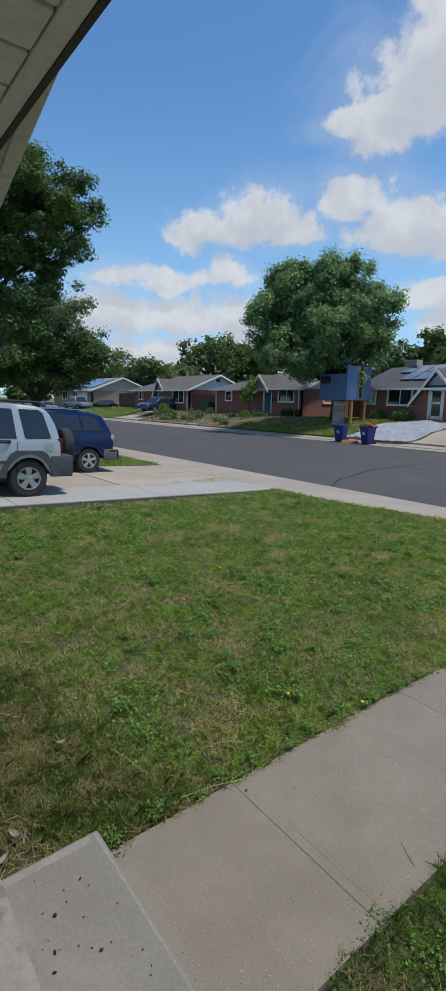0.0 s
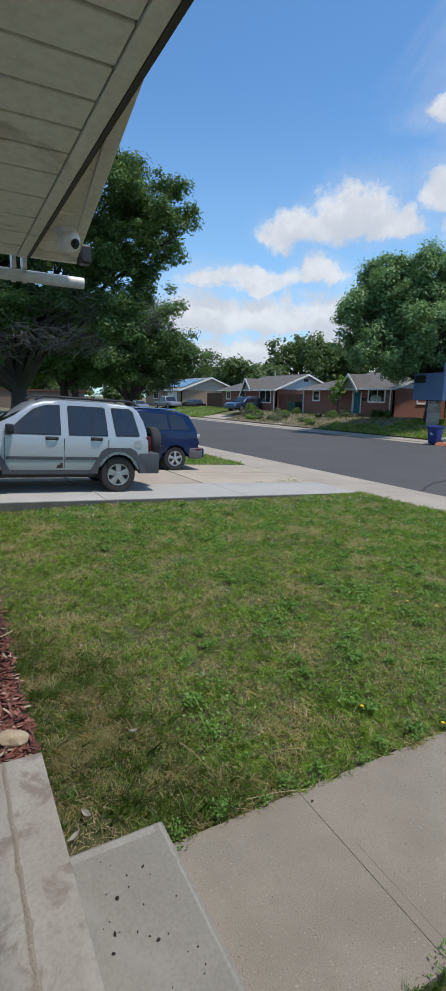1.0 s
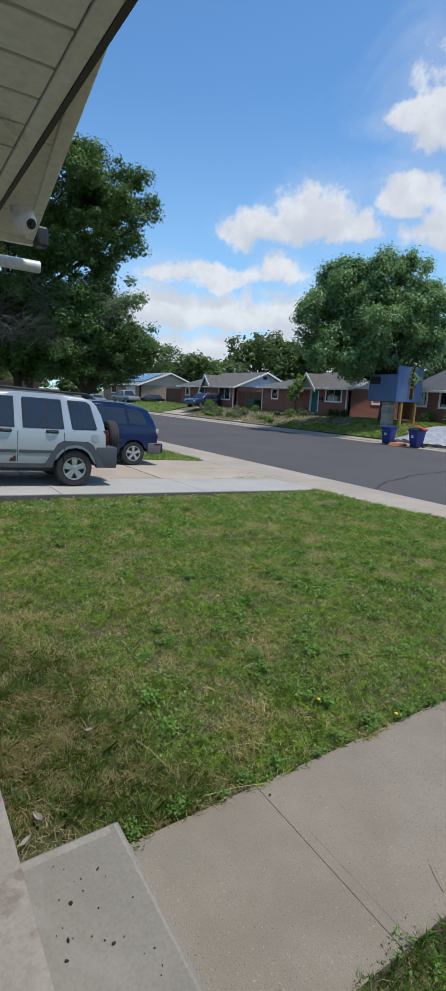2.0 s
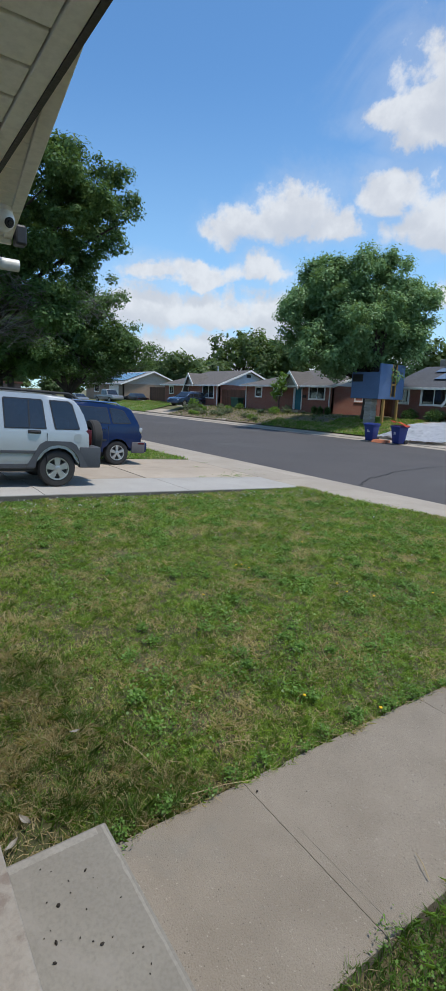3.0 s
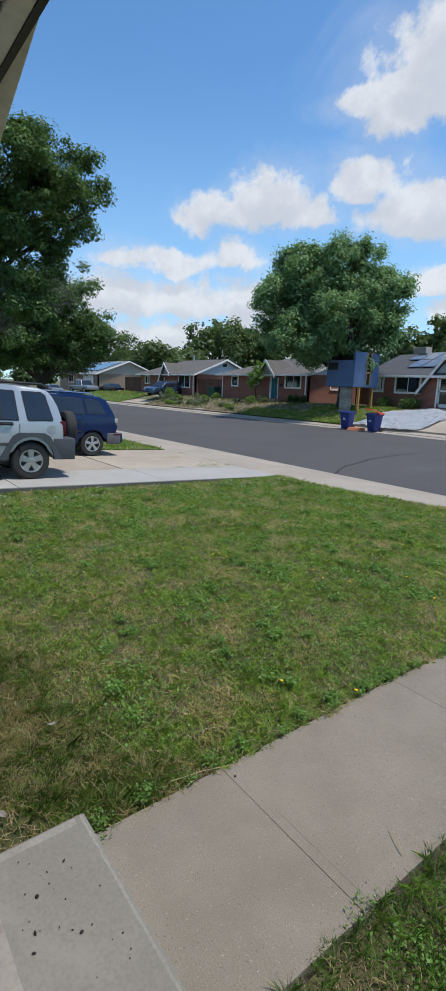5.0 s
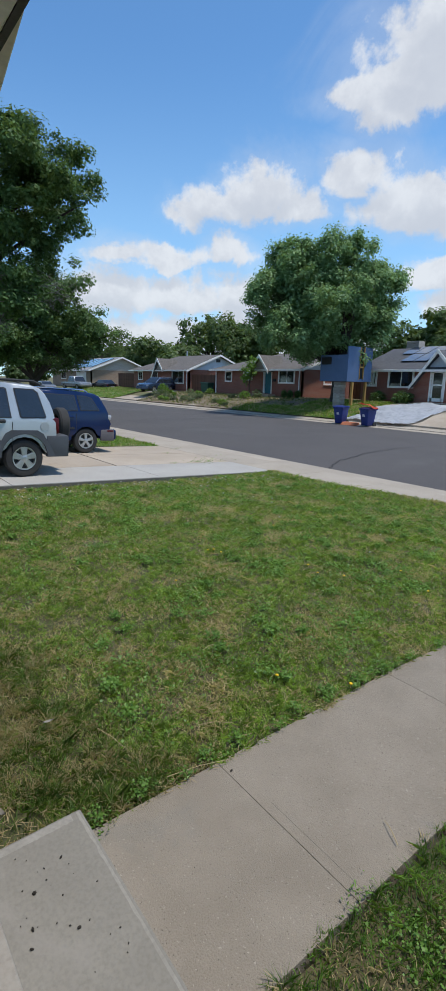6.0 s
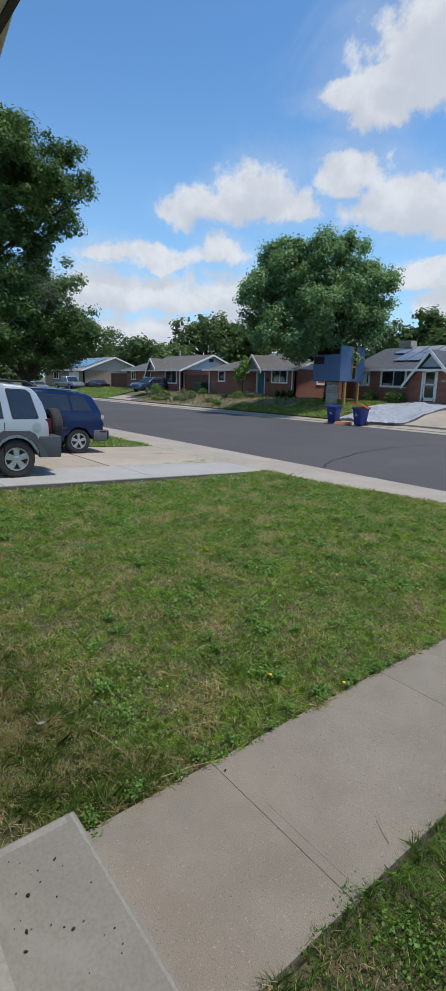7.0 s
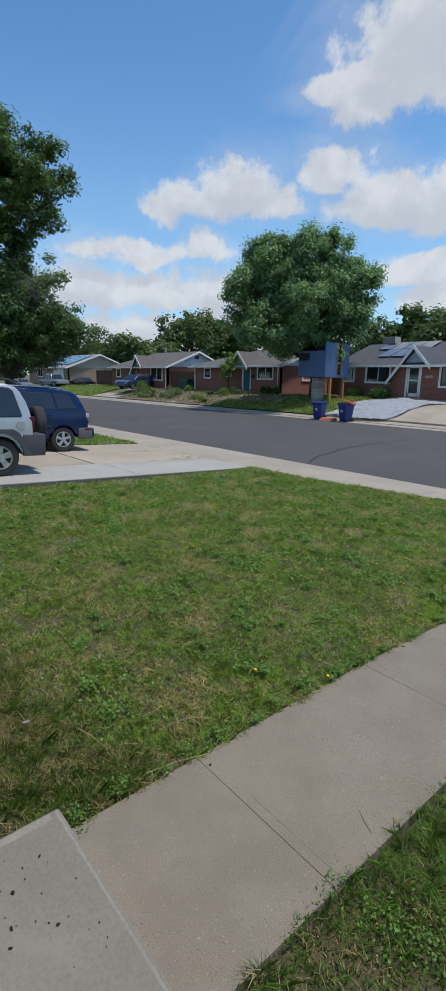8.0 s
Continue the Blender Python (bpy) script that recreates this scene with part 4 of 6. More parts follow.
def window(house, xa, xb, za, zb, y, mullions=1, trim=0.14, side=False):
    """A framed window; along x, or along y where side is set (then y is the wall's x)."""
    def bx(bm, a, b, c, d, e, f, bev=0.0):
        return box(bm, c, d, a, b, e, f, bev) if side else box(bm, a, b, c, d, e, f, bev)
    s = -1 if not side else 1
    p = y + s * 0.04
    q = y - s * 0.08
    bm = B()
    lo, hi = min(p, q), max(p, q)
    bx(bm, xa - trim, xb + trim, lo, hi, zb, zb + trim)
    bx(bm, xa - trim, xb + trim, lo, hi, za - trim, za)
    bx(bm, xa - trim, xa, lo, hi, za, zb)
    bx(bm, xb, xb + trim, lo, hi, za, zb)
    fr = part("window_frame", bm, M["white"], house, "white painted window frame")
    w = (xb - xa) / (mullions + 1)
    for k in range(1, mullions + 1):
        bm = B()
        bx(bm, xa + w * k - 0.03, xa + w * k + 0.03, min(y - s * .03, y - s * .07), max(y - s * .03, y - s * .07), za, zb)
        part("mullion", bm, M["white"], fr)
    for k in range(mullions + 1):
        bm = B()
        bx(bm, xa + w * k, xa + w * (k + 1), min(y - s * .05, y - s * .06), max(y - s * .05, y - s * .06), za, zb)
        part("pane", bm, M["pane"], fr)
    bm = B()
    bx(bm, xa - trim - .04, xb + trim + .04, min(y, y + s * .07), max(y, y + s * .07), za - trim - .06, za - trim - .005, 0.005)
    part("window_sill", bm, M["brick"], house)


def gable_roof(house, x0, x1, y0, y1, ze, zr, mat, over=0.45, hip_left=False, thick=0.14):
    """Ridge along x; eaves at y0 and y1."""
    yr = (y0 + y1) / 2
    hl = (y1 - y0) / 2 if hip_left else 0
    sl = (zr - ze) / (yr - y0)
    a0, a1 = y0 - over, y1 + over
    zo = ze - over * sl
    xl, xr = x0 - over, x1 + over
    for ya in (a0, a1):
        bm = B()
        low = [(xl, ya, zo), (xr, ya, zo), (xr, yr, zr), (xl + (hl + over if hip_left else 0), yr, zr)]
        hull8(bm, low, [(x, y, z + thick) for x, y, z in low])
        part("roof", bm, mat, house)
    if hip_left:
        bm = B()
        tri = [(xl, a0, zo), (xl, a1, zo), (xl + hl + over, yr, zr), (xl + hl + over, yr + .01, zr)]
        hull8(bm, tri, [(x, y, z + thick) for x, y, z in tri])
        part("roof", bm, mat, house)
    bm = B()
    box(bm, xl, xr, a0 - 0.10, a0 - 0.005, zo - 0.02, zo + thick - .01, 0.01)
    part("gutter", bm, M["white"], house, "white metal gutter")
    for ya in (a0, a1):
        bm = B()
        hull8(bm, [(xr + .003, ya, zo - .06), (xr + .04, ya, zo - .06), (xr + .04, yr, zr - .06), (xr + .003, yr, zr - .06)],
              [(xr + .003, ya, zo + thick + .01), (xr + .04, ya, zo + thick + .01), (xr + .04, yr, zr + thick + .01), (xr + .003, yr, zr + thick + .01)])
        part("rake_board", bm, M["white"], house)
    return yr


def entry_gable(house, xa, xc, xb, za, zc, zb, y, depth, mat, w=.085, face=None):
    """A steep entry gable: feet at xa, xb, peak at xc; white rake boards, boarded face."""
    for (p, q, zp, zq) in ((xa, xc, za, zc), (xc, xb, zc, zb)):
        bm = B()
        t = 0.10
        hull8(bm, [(p, y, zp), (q, y, zq), (q, y + depth, zq), (p, y + depth, zp)], [(p, y, zp + t), (q, y, zq + t), (q, y + depth, zq + t), (p, y + depth, zp + t)])
        part("entry_roof", bm, mat, house)
        bm = B()
        hull8(bm, [(p, y - .06, zp - w), (q, y - .06, zq - w), (q, y - .005, zq - w), (p, y - .005, zp - w)],
              [(p, y - .06, zp + w), (q, y - .06, zq + w), (q, y - .005, zq + w), (p, y - .005, zp + w)])
        part("rake_board", bm, M["white"], house, "white painted rake board")
    if face:
        zl = max(za, zb)
        xl = xa + (xc - xa) * (zl - za) / (zc - za)
        bm = B()
        prism(bm, [(xl, zl), (xb, zl), (xc, zc)], "y", y + .35, y + .42)
        part("gable_face", bm, face, house)


def downspout(house, x, y, z0, z1):
    bm = B()
    box(bm, x - .05, x + .05, y - .10, y - .01, z0, z1, 0.01)
    part("downspout", bm, M["white"], house, "white downspout")


def solid_core(house, x0, x1, y0, y1, z0, z1, mat, inset=0.25):
    """Side and back walls as one shell."""
    for a, b, c, d in ((x0, x0 + inset, y0 + inset, y1 - inset), (x0, x1, y1 - inset, y1)):
        bm = B()
        box(bm, a, b, c, d, z0, z1)
        part("wall", bm, mat, house)


def gable_end(house, x, y0, y1, z0, z1, zr, mat_low, mat_top, t=0.25):
    """An end wall facing +x with its triangle."""
    bm = B()
    box(bm, x - t, x, y0 + .001, y1, z0, z1)
    part("wall", bm, mat_low, house)
    bm = B()
    prism(bm, [(y0, z1 + .002), (y1, z1 + .002), ((y0 + y1) / 2, zr - .01)], "x", x - t, x + .004)
    part("gable_wall", bm, mat_top, house)


# house with the teal door
Y2, F2 = 30.5, 0.82
h2 = thing("brick_house", pose(0, 0, 0), "low red brick house with teal door and white trimmed windows", "house", "houses across the street")
wins2 = [(-39.0, -38.15, 2.05, 2.85), (-36.2, -35.1, 2.25, 2.9), (-31.4, -29.65, 2.03, 2.95)]
door2 = (-33.35, -32.4, 0.98, 3.0)
bm = B()
wall_x(bm, -40.7, -28.75, Y2, 0.25, 0.3, 3.12, wins2 + [door2])
part("wall", bm, M["brick"], h2)
for w in wins2:
    window(h2, *w, Y2, 1 if w[1] - w[0] > 1 else 0)
bm = B()
box(bm, door2[0] + .03, door2[1] - .03, Y2 + .1, Y2 + .15, door2[2], door2[3] - .02, .004)
d = part("door", bm, M["teal"], h2, "teal painted front door")
bm = B()
tube(bm, [(-32.52, Y2 + .09, 1.95), (-32.52, Y2 + .03, 1.95)], [.03, .03], 8)
part("knob", bm, M["chrome"], d)
for a, b in ((door2[0] - .12, door2[0] + .03), (door2[1] - .03, door2[1] + .08)):
    bm = B()
    box(bm, a, b, Y2 - .03, Y2 + .1, door2[2], door2[3])
    part("door_jamb", bm, M["white"], h2)
bm = B()
box(bm, -34.0, -31.8, Y2 - .9, Y2 - .003, 0.3, 0.94, .01)
part("door_step", bm, M["drive_old"], h2)
solid_core(h2, -40.7, -28.75, Y2, 39.5, 0.3, 3.12, M["brick"])
gable_end(h2, -28.75, Y2, 39.5, 0.3, 3.12, 4.6, M["brick"], M["siding"])
window(h2, 33.4, 34.3, 2.0, 2.8, -28.75, 0, side=True)
gable_roof(h2, -40.7, -28.75, Y2, 39.5, 3.12, 4.6, M["roof"], hip_left=True)
entry_gable(h2, -35.1, -33.35, -32.1, 2.45, 4.25, 2.85, Y2 - .75, 2.6, M["roof"], .14, M["cooler"])
downspout(h2, -28.95, Y2, 0.5, 3.0)
downspout(h2, -40.55, Y2, 0.5, 3.0)
bm = B()
box(bm, -32.15, -31.8, Y2 - .12, Y2 - .004, 2.05, 2.3, .01)
part("mailbox", bm, M["black"], h2)

# house with the steep white gable and solar panels
Y3 = 31.5
h3 = thing("brick_house", pose(0, 0, 0), "red brick house with slate roof, white gable and storm door", "house", "houses across the street")
wins3 = [(-20.9, -19.05, 1.95, 3.0), (-15.2, -12.8, 1.75, 3.0), (-22.9, -22.1, 2.0, 2.9)]
door3 = (-17.6, -16.7, 0.98, 3.0)
bm = B()
wall_x(bm, -23.4, -8.5, Y3, 0.25, 0.3, 3.12, wins3 + [door3])
part("wall", bm, M["brick"], h3)
for w in wins3:
    window(h3, *w, Y3, 1)
bm = B()
for a, b, c, e in ((door3[0], door3[0] + .12, .98, 3.0), (door3[1] - .12, door3[1], .98, 3.0), (door3[0], door3[1], 2.88, 3.0), (door3[0], door3[1], .98, 1.2), (door3[0], door3[1], 2.02, 2.12)):
    box(bm, a, b, Y3 + .03, Y3 + .07, c, e)
d = part("storm_door", bm, M["white"], h3, "white framed storm door")
bm = B()
box(bm, door3[0] + .05, door3[1] - .05, Y3 + .045, Y3 + .055, 1.0, 2.98)
part("pane", bm, M["pane"], d)
bm = B()
box(bm, door3[0] - .12, door3[0], Y3 - .03, Y3 + .1, .95, 3.1)
box(bm, door3[1], door3[1] + .12, Y3 - .03, Y3 + .1, .95, 3.1)
box(bm, door3[0], door3[1], Y3 - .03, Y3 + .1, 3.0, 3.1)
part("door_frame", bm, M["white"], h3)
bm = B()
box(bm, -18.05, -16.25, Y3 - .8, Y3 - .003, 0.3, 0.9, .01)
part("door_step", bm, M["drive_old"], h3)
bm = B()
box(bm, -16.3, -15.75, Y3 - .03, Y3 - .004, 2.25, 2.4, .004)
part("number_plaque", bm, M["cooler"], h3)
solid_core(h3, -23.4, -8.5, Y3, 40.5, 0.3, 3.12, M["brick"])
gable_end(h3, -8.5, Y3, 40.5, 0.3, 3.12, 5.0, M["brick"], M["siding"])
gable_roof(h3, -23.4, -8.5, Y3, 40.5, 3.12, 4.75, M["roof_blue"])
entry_gable(h3, -18.95, -17.05, -15.75, 1.85, 4.25, 2.9, Y3 - .5, 3.0, M["roof_blue"], .13)
bm = B()
prism(bm, [(-18.2, 2.95), (-15.9, 2.95), (-17.05, 4.1)], "y", Y3 - .02, Y3 + .12)
part("gable_wall", bm, M["siding"], h3)
sl3 = (4.75 - 3.12) / 4.5
for i in range(4):
    for j in range(1 if i == 0 else 2):
        bm = B()
        xa, ya = -21.9 + i * 1.08, Y3 + 2.75 - j * 1.72
        za, zb = 3.12 + (ya - Y3) * sl3 + .22, 3.12 + (ya + 1.62 - Y3) * sl3 + .22
        hull8(bm, [(xa, ya, za), (xa + 1.0, ya, za), (xa + 1.0, ya + 1.6, zb), (xa, ya + 1.6, zb)], [(xa, ya, za + .04), (xa + 1.0, ya, za + .04), (xa + 1.0, ya + 1.6, zb + .04), (xa, ya + 1.6, zb + .04)])
        part("solar_panel", bm, M["solar"], h3, "dark glossy solar panel")
cool = thing("rooftop_cooler", pose(-22.3, 36.6, 4.55) @ Matrix.Scale(.72, 4), "weathered beige evaporative cooler on the roof ridge", "cooler")
bm = B()
box(bm, -.75, .75, -.6, .6, 0.15, 1.25, .03)
part("housing", bm, M["cooler"], cool)
for k in range(6):
    bm = B()
    box(bm, -.62, .62, -.625, -.603, .3 + k * .14, .36 + k * .14)
    part("louvre", bm, M["cooler"], cool)
bm = B()
box(bm, -.5, .5, -.5, .5, -.25, .15)
part("stand", bm, M["cooler"], cool)

# house with the pale blue gable
Y1 = 30.7
h1 = thing("brick_house", pose(0, 0, 0), "red brick house with pale blue gable siding and picture window", "house", "houses across the street")
wins1 = [(-57.2, -56.3, 2.0, 2.8), (-53.6, -52.6, 2.0, 2.9), (-49.2, -47.0, 1.7, 2.95)]
bm = B()
wall_x(bm, -58.5, -46.0, Y1, 0.25, 0.3, 3.12, wins1)
part("wall", bm, M["brick"], h1)
for w in wins1:
    window(h1, *w, Y1, 1)
solid_core(h1, -58.5, -46.0, Y1, 38.9, 0.3, 3.12, M["brick"])
gable_end(h1, -46.0, Y1, 38.9, 0.3, 3.12, 4.75, M["brick"], M["siding"])
gable_roof(h1, -58.5, -46.0, Y1, 38.9, 3.12, 4.75, M["roof"], hip_left=True)
entry_gable(h1, -53.4, -51.5, -50.3, 1.3, 4.3, 3.0, Y1 - .7, 2.6, M["roof"], .15, M["cooler"])
downspout(h1, -46.2, Y1, 0.5, 3.0)
bm = B()
tube(bm, [(-52.5, 34.9, 4.4), (-52.5, 34.9, 5.5)], [.09, .09], 8)
part("vent_pipe", bm, M["alu"], h1)
bm = B()
box(bm, -46.0, -45.97, 34.5, 35.1, 4.05, 4.4)
part("gable_vent", bm, M["black"], h1)

# far house with many solar panels
Y0 = 30.0
h0 = thing("brick_house", pose(0, 0, 0), "tan house with pale roof and long solar panels", "house", "houses across the street")
bm = B()
wall_x(bm, -86, -70.5, Y0, 0.25, 0.3, 3.12, [(-82, -80, 1.8, 2.9), (-76, -72, .8, 2.9)])
part("wall", bm, M["brick_tan"], h0)
window(h0, -82, -80, 1.8, 2.9, Y0)
bm = B()
box(bm, -76, -72, Y0 + .1, Y0 + .15, .8, 2.9)
part("garage_door", bm, M["white"], h0)
solid_core(h0, -86, -70.5, Y0, 40, 0.3, 3.12, M["brick_tan"])
gable_end(h0, -70.5, Y0, 40, 0.3, 3.12, 5.0, M["brick_tan"], M["cooler"])
gable_roof(h0, -86, -70.5, Y0, 40, 3.12, 5.0, M["roof_pale"])
for i in range(8):
    bm = B()
    xa = -85 + i * 1.75
    hull8(bm, [(xa, Y0 + .6, 3.55), (xa + 1.5, Y0 + .6, 3.55), (xa + 1.5, Y0 + 4.2, 4.9), (xa, Y0 + 4.2, 4.9)], [(xa, Y0 + .6, 3.6), (xa + 1.5, Y0 + .6, 3.6), (xa + 1.5, Y0 + 4.2, 4.95), (xa, Y0 + 4.2, 4.95)])
    part("solar_panel", bm, M["solar"], h0)

# timber fences between the houses
def fence(xa, xb, y, z0, h, label):
    f = thing("fence", pose(xa, y, z0), label, "fence", "timber fences")
    n = int((xb - xa) / 0.15)
    bm = B()
    box(bm, 0, .142, -.01, .01, 0, h)
    me = finish("board", bm, M["fence"])
    for k in range(n):
        o = new("board", me)
        o.parent = f
        o.location = (k * .15, 0, .04 * (k % 3 == 0))
    for zz in (.3, h - .35):
        bm = B()
        box(bm, 0, xb - xa, .012, .06, zz, zz + .09)
        part("rail", bm, M["fence"], f)
    return f


fence(-45.9, -40.95, 31.1, 0.6, 2.0, "red brown stained board fence between two houses")
fence(-64.5, -59.2, 31.5, 0.7, 2.0, "dark brown board fence beside a driveway")
fence(-28.5, -23.6, 36.5, 0.7, 1.9, "brown board fence behind the maple")

# ---- yards across the street ----
def yard(name, corners, z_off, mat, label):
    bm = B()
    x0, x1, y0, y1 = corners
    nx, ny = int((x1 - x0) / .5) + 2, int((y1 - y0) / .5) + 2
    vs = [[bm.verts.new((x0 + (x1 - x0) * i / (nx - 1), y0 + (y1 - y0) * j / (ny - 1), 0)) for i in range(nx)] for j in range(ny)]
    for row in vs:
        for v in row:
            v.co.z = far_z(v.co.y) + z_off + .05 * noise.noise((v.co.x * .8, v.co.y * .8, 3))
    for j in range(ny - 1):
        for i in range(nx - 1):
            bm.faces.new((vs[j][i], vs[j][i + 1], vs[j + 1][i + 1], vs[j + 1][i]))
    return tagged(part(name, bm, mat, smooth=True), label, "yard", kind="structure")


yard("yard_gravel", (-47, -31.0, 24.9, 30.6), 0.06, M["gravel"], "dry gravel and mulch garden with low plants")
yard("yard_gravel_bed", (-31.0, -25.6, 26.7, 31.3), 0.06, M["gravel"], "bare mulch bed along the brick wall")
yard("yard_lawn_strip", (-31.0, -25.6, 24.9, 26.8), 0.065, M["far_lawn"], "narrow strip of green lawn along the kerb")
yard("yard_lawn", (-25.6, -19.4, 24.9, 28.6), 0.06, M["far_lawn"], "green lawn under the maple")
yard("yard_lawn_back", (-25.6, -17.0, 28.6, 31.6), 0.05, M["far_lawn"], "shaded lawn in front of the brick house")
yard("yard_lawn_far", (-72, -52.5, 24.9, 31.0), 0.06, M["far_lawn"], "green lawn beside a parked wagon")
far_drive = thing("driveway_far", pose(0, 0, 0), "pale concrete driveway opposite", "driveway", kind="structure")
for x0 in (-19.3, -16.1, -12.9, -9.7):
    for y0, y1 in ((24.9, 28.1), (28.1, 31.4)):
        part("slab", slab(x0, x0 + 3.2, y0, y1, lambda x, y: far_z(y) + 0.08, .2), M["drive_old"], far_drive)
for x0 in (-52.4, -49.7):
    part("slab", slab(x0, x0 + 2.7, 24.9, 30.6, lambda x, y: far_z(y) + 0.09, .2), M["drive_old"], far_drive)
part("slab", slab(-37.5, -36.3, 24.9, 30.4, lambda x, y: far_z(y) + .1, .2), M["drive_old"], far_drive)


def grass_rect(name, x0, x1, y0, y1, n, seed, label, mat):
    def pick(rng, n):
        return rng.uniform(x0, x1, n), rng.uniform(y0, y1, n), np.full(n, 1.6)
    v = blades(n, pick, .05, .10, .05, 1.0, seed, lambda x, y: far_z(y) + .05)
    return tagged(new(name, raw_mesh(name, v, 5, mat)), label, "grass", kind="stuff")


grass_rect("yard_grass", -31, -25.6, 24.9, 26.7, 5000, 27, "strip of green grass at the kerb", M["grass"])
grass_rect("yard_grass", -25.6, -19.4, 24.9, 30.5, 11000, 21, "green grass under the maple", M["grass"])
grass_rect("yard_grass", -72, -52.5, 24.9, 31, 12000, 22, "green grass of a lawn down the street", M["grass"])
grass_rect("yard_weeds", -47, -26, 25, 30.5, 7000, 23, "sparse dry weeds on gravel", M["long_grass"])


def shrub(x, y, z, r, h, mat, seed, label, group="", n=500, leaf=.05):
    rng = np.random.default_rng(seed)
    top = thing("shrub", pose(x, y, z), label, "shrub", group)
    p = rng.normal(0, 1, (n, 3))
    p /= np.linalg.norm(p, axis=1)[:, None]
    p *= rng.uniform(.5, 1.0, (n, 1)) * (r, r, h / 2) * rng.uniform(.85, 1.15, (n, 1))
    p[:, 2] += h / 2
    o = new("foliage", raw_mesh("foliage", leaf_cloud(p, rng.uniform(.6, 1.3, n) * leaf, rng, .3, 1.2), 4, mat))
    o.parent = top
    bm = B()
    for k in range(5):
        a = k * 1.256
        tube(bm, [(0, 0, -.1), (math.cos(a) * r * .5, math.sin(a) * r * .5, h * .7)], [.02, .008], 5)
    part("stem", bm, M["bark"], top)
    return top


rnd = random.Random(4)
for k in range(24):
    x, y = rnd.uniform(-46, -31.5), rnd.uniform(25.3, 29.6)
    r = rnd.uniform(.25, .6)
    shrub(x, y, far_z(y) + .05, r, r * rnd.uniform(.9, 1.4), M["sage"] if k % 3 else M["leaf_pale"], 40 + k, "low grey green garden plant on gravel", "garden plants", 260, .06)
for k, (x, y) in enumerate(((-30.2, 30.0), (-29.5, 30.0), (-28.7, 30.1))):
    shrub(x, y, far_z(y), .27, .72, M["leaf_near"], 60 + k, "dark upright shrub against the brick wall", "wall shrubs", 400, .07)
shrub(-19.2, 30.8, .6, .75, 1.05, M["leaf_near"], 70, "leafy green bush below the window", "", 900, .08)
shrub(-21.3, 30.8, .6, .6, 1.0, M["leaf_near"], 71, "rose bush with pale blooms", "", 600, .07)
shrub(-46.7, 27.9, far_z(27.9), .6, 1.1, M["leaf_pale"], 73, "round green bush beside the parked wagon", "", 600, .08)
sap = tree("sapling", (-33.7, 29.0, far_z(29.0)), [(0, 0, 2.2, .75, .7, .8), (.2, .1, 3.0, .45, .45, .6), (-.4, 0, 1.6, .5, .5, .4)], 60, 18, .10, .25, M["leaf_pale"], .05, "young pale green sapling in a gravel yard", seed=31, limbs=5)

# ---- distant trees and buildings ----
def far_tree(x, y, r, h, seed):
    low = -.05 if x < -105 else .25
    rr = random.Random(seed)
    bl = [(rr.uniform(-.5, .5) * r, rr.uniform(-.5, .5) * r, h * rr.uniform(low + .15, .85), r * rr.uniform(.4, .7), r * rr.uniform(.4, .7), h * rr.uniform(.1, .2)) for _ in range(7)]
    return tree("distant_tree", (x, y, .5), bl, 230, 27, .33, .9, M["leaf_back"], .4, "dark green tree behind the houses", "distant trees", seed, limbs=8)


for k, (x, y, r, h) in enumerate(((-88, 46, 6, 8.6), (-82, 47, 5.5, 8.8), (-76, 48, 5, 9.5), (-78, 57, 7, 14.5), (-73, 60, 6.5, 12.6), (-71, 63, 5, 10),
                                  (-38, 62, 6, 10.6), (-33, 62, 6, 11.5), (-27, 61, 6, 10.8), (-21, 60, 6, 10.5), (-64, 66, 3.0, 7.2), (-100, 44, 7, 7.5),
                                  (-120, 22, 9, 9), (-128, 4, 9, 9.5), (-118, 34, 8, 8), (-130, -14, 9, 10), (-116, 12, 9, 7), (-114, 0, 9, 7.5), (-112, 20, 8, 6.5), (-112, -10, 9, 8), (-60, 12, 6, 9), (-66, 6, 6, 10), (-50, -4, 6, 11), (-58, 2, 6, 9))):
    far_tree(x, y, r, h, 100 + k)
school = thing("distant_building", pose(-98, 8, 0), "long low tan masonry building far behind the trees", "building")
bm = B()
box(bm, -8, 0, -32, 14, -.5, 2.55)
part("wall", bm, M["tan_wall"], school)
bm = B()
box(bm, -8.3, .3, -32.3, 14.3, 2.56, 2.9)
part("roof_edge", bm, M["fence"], school)


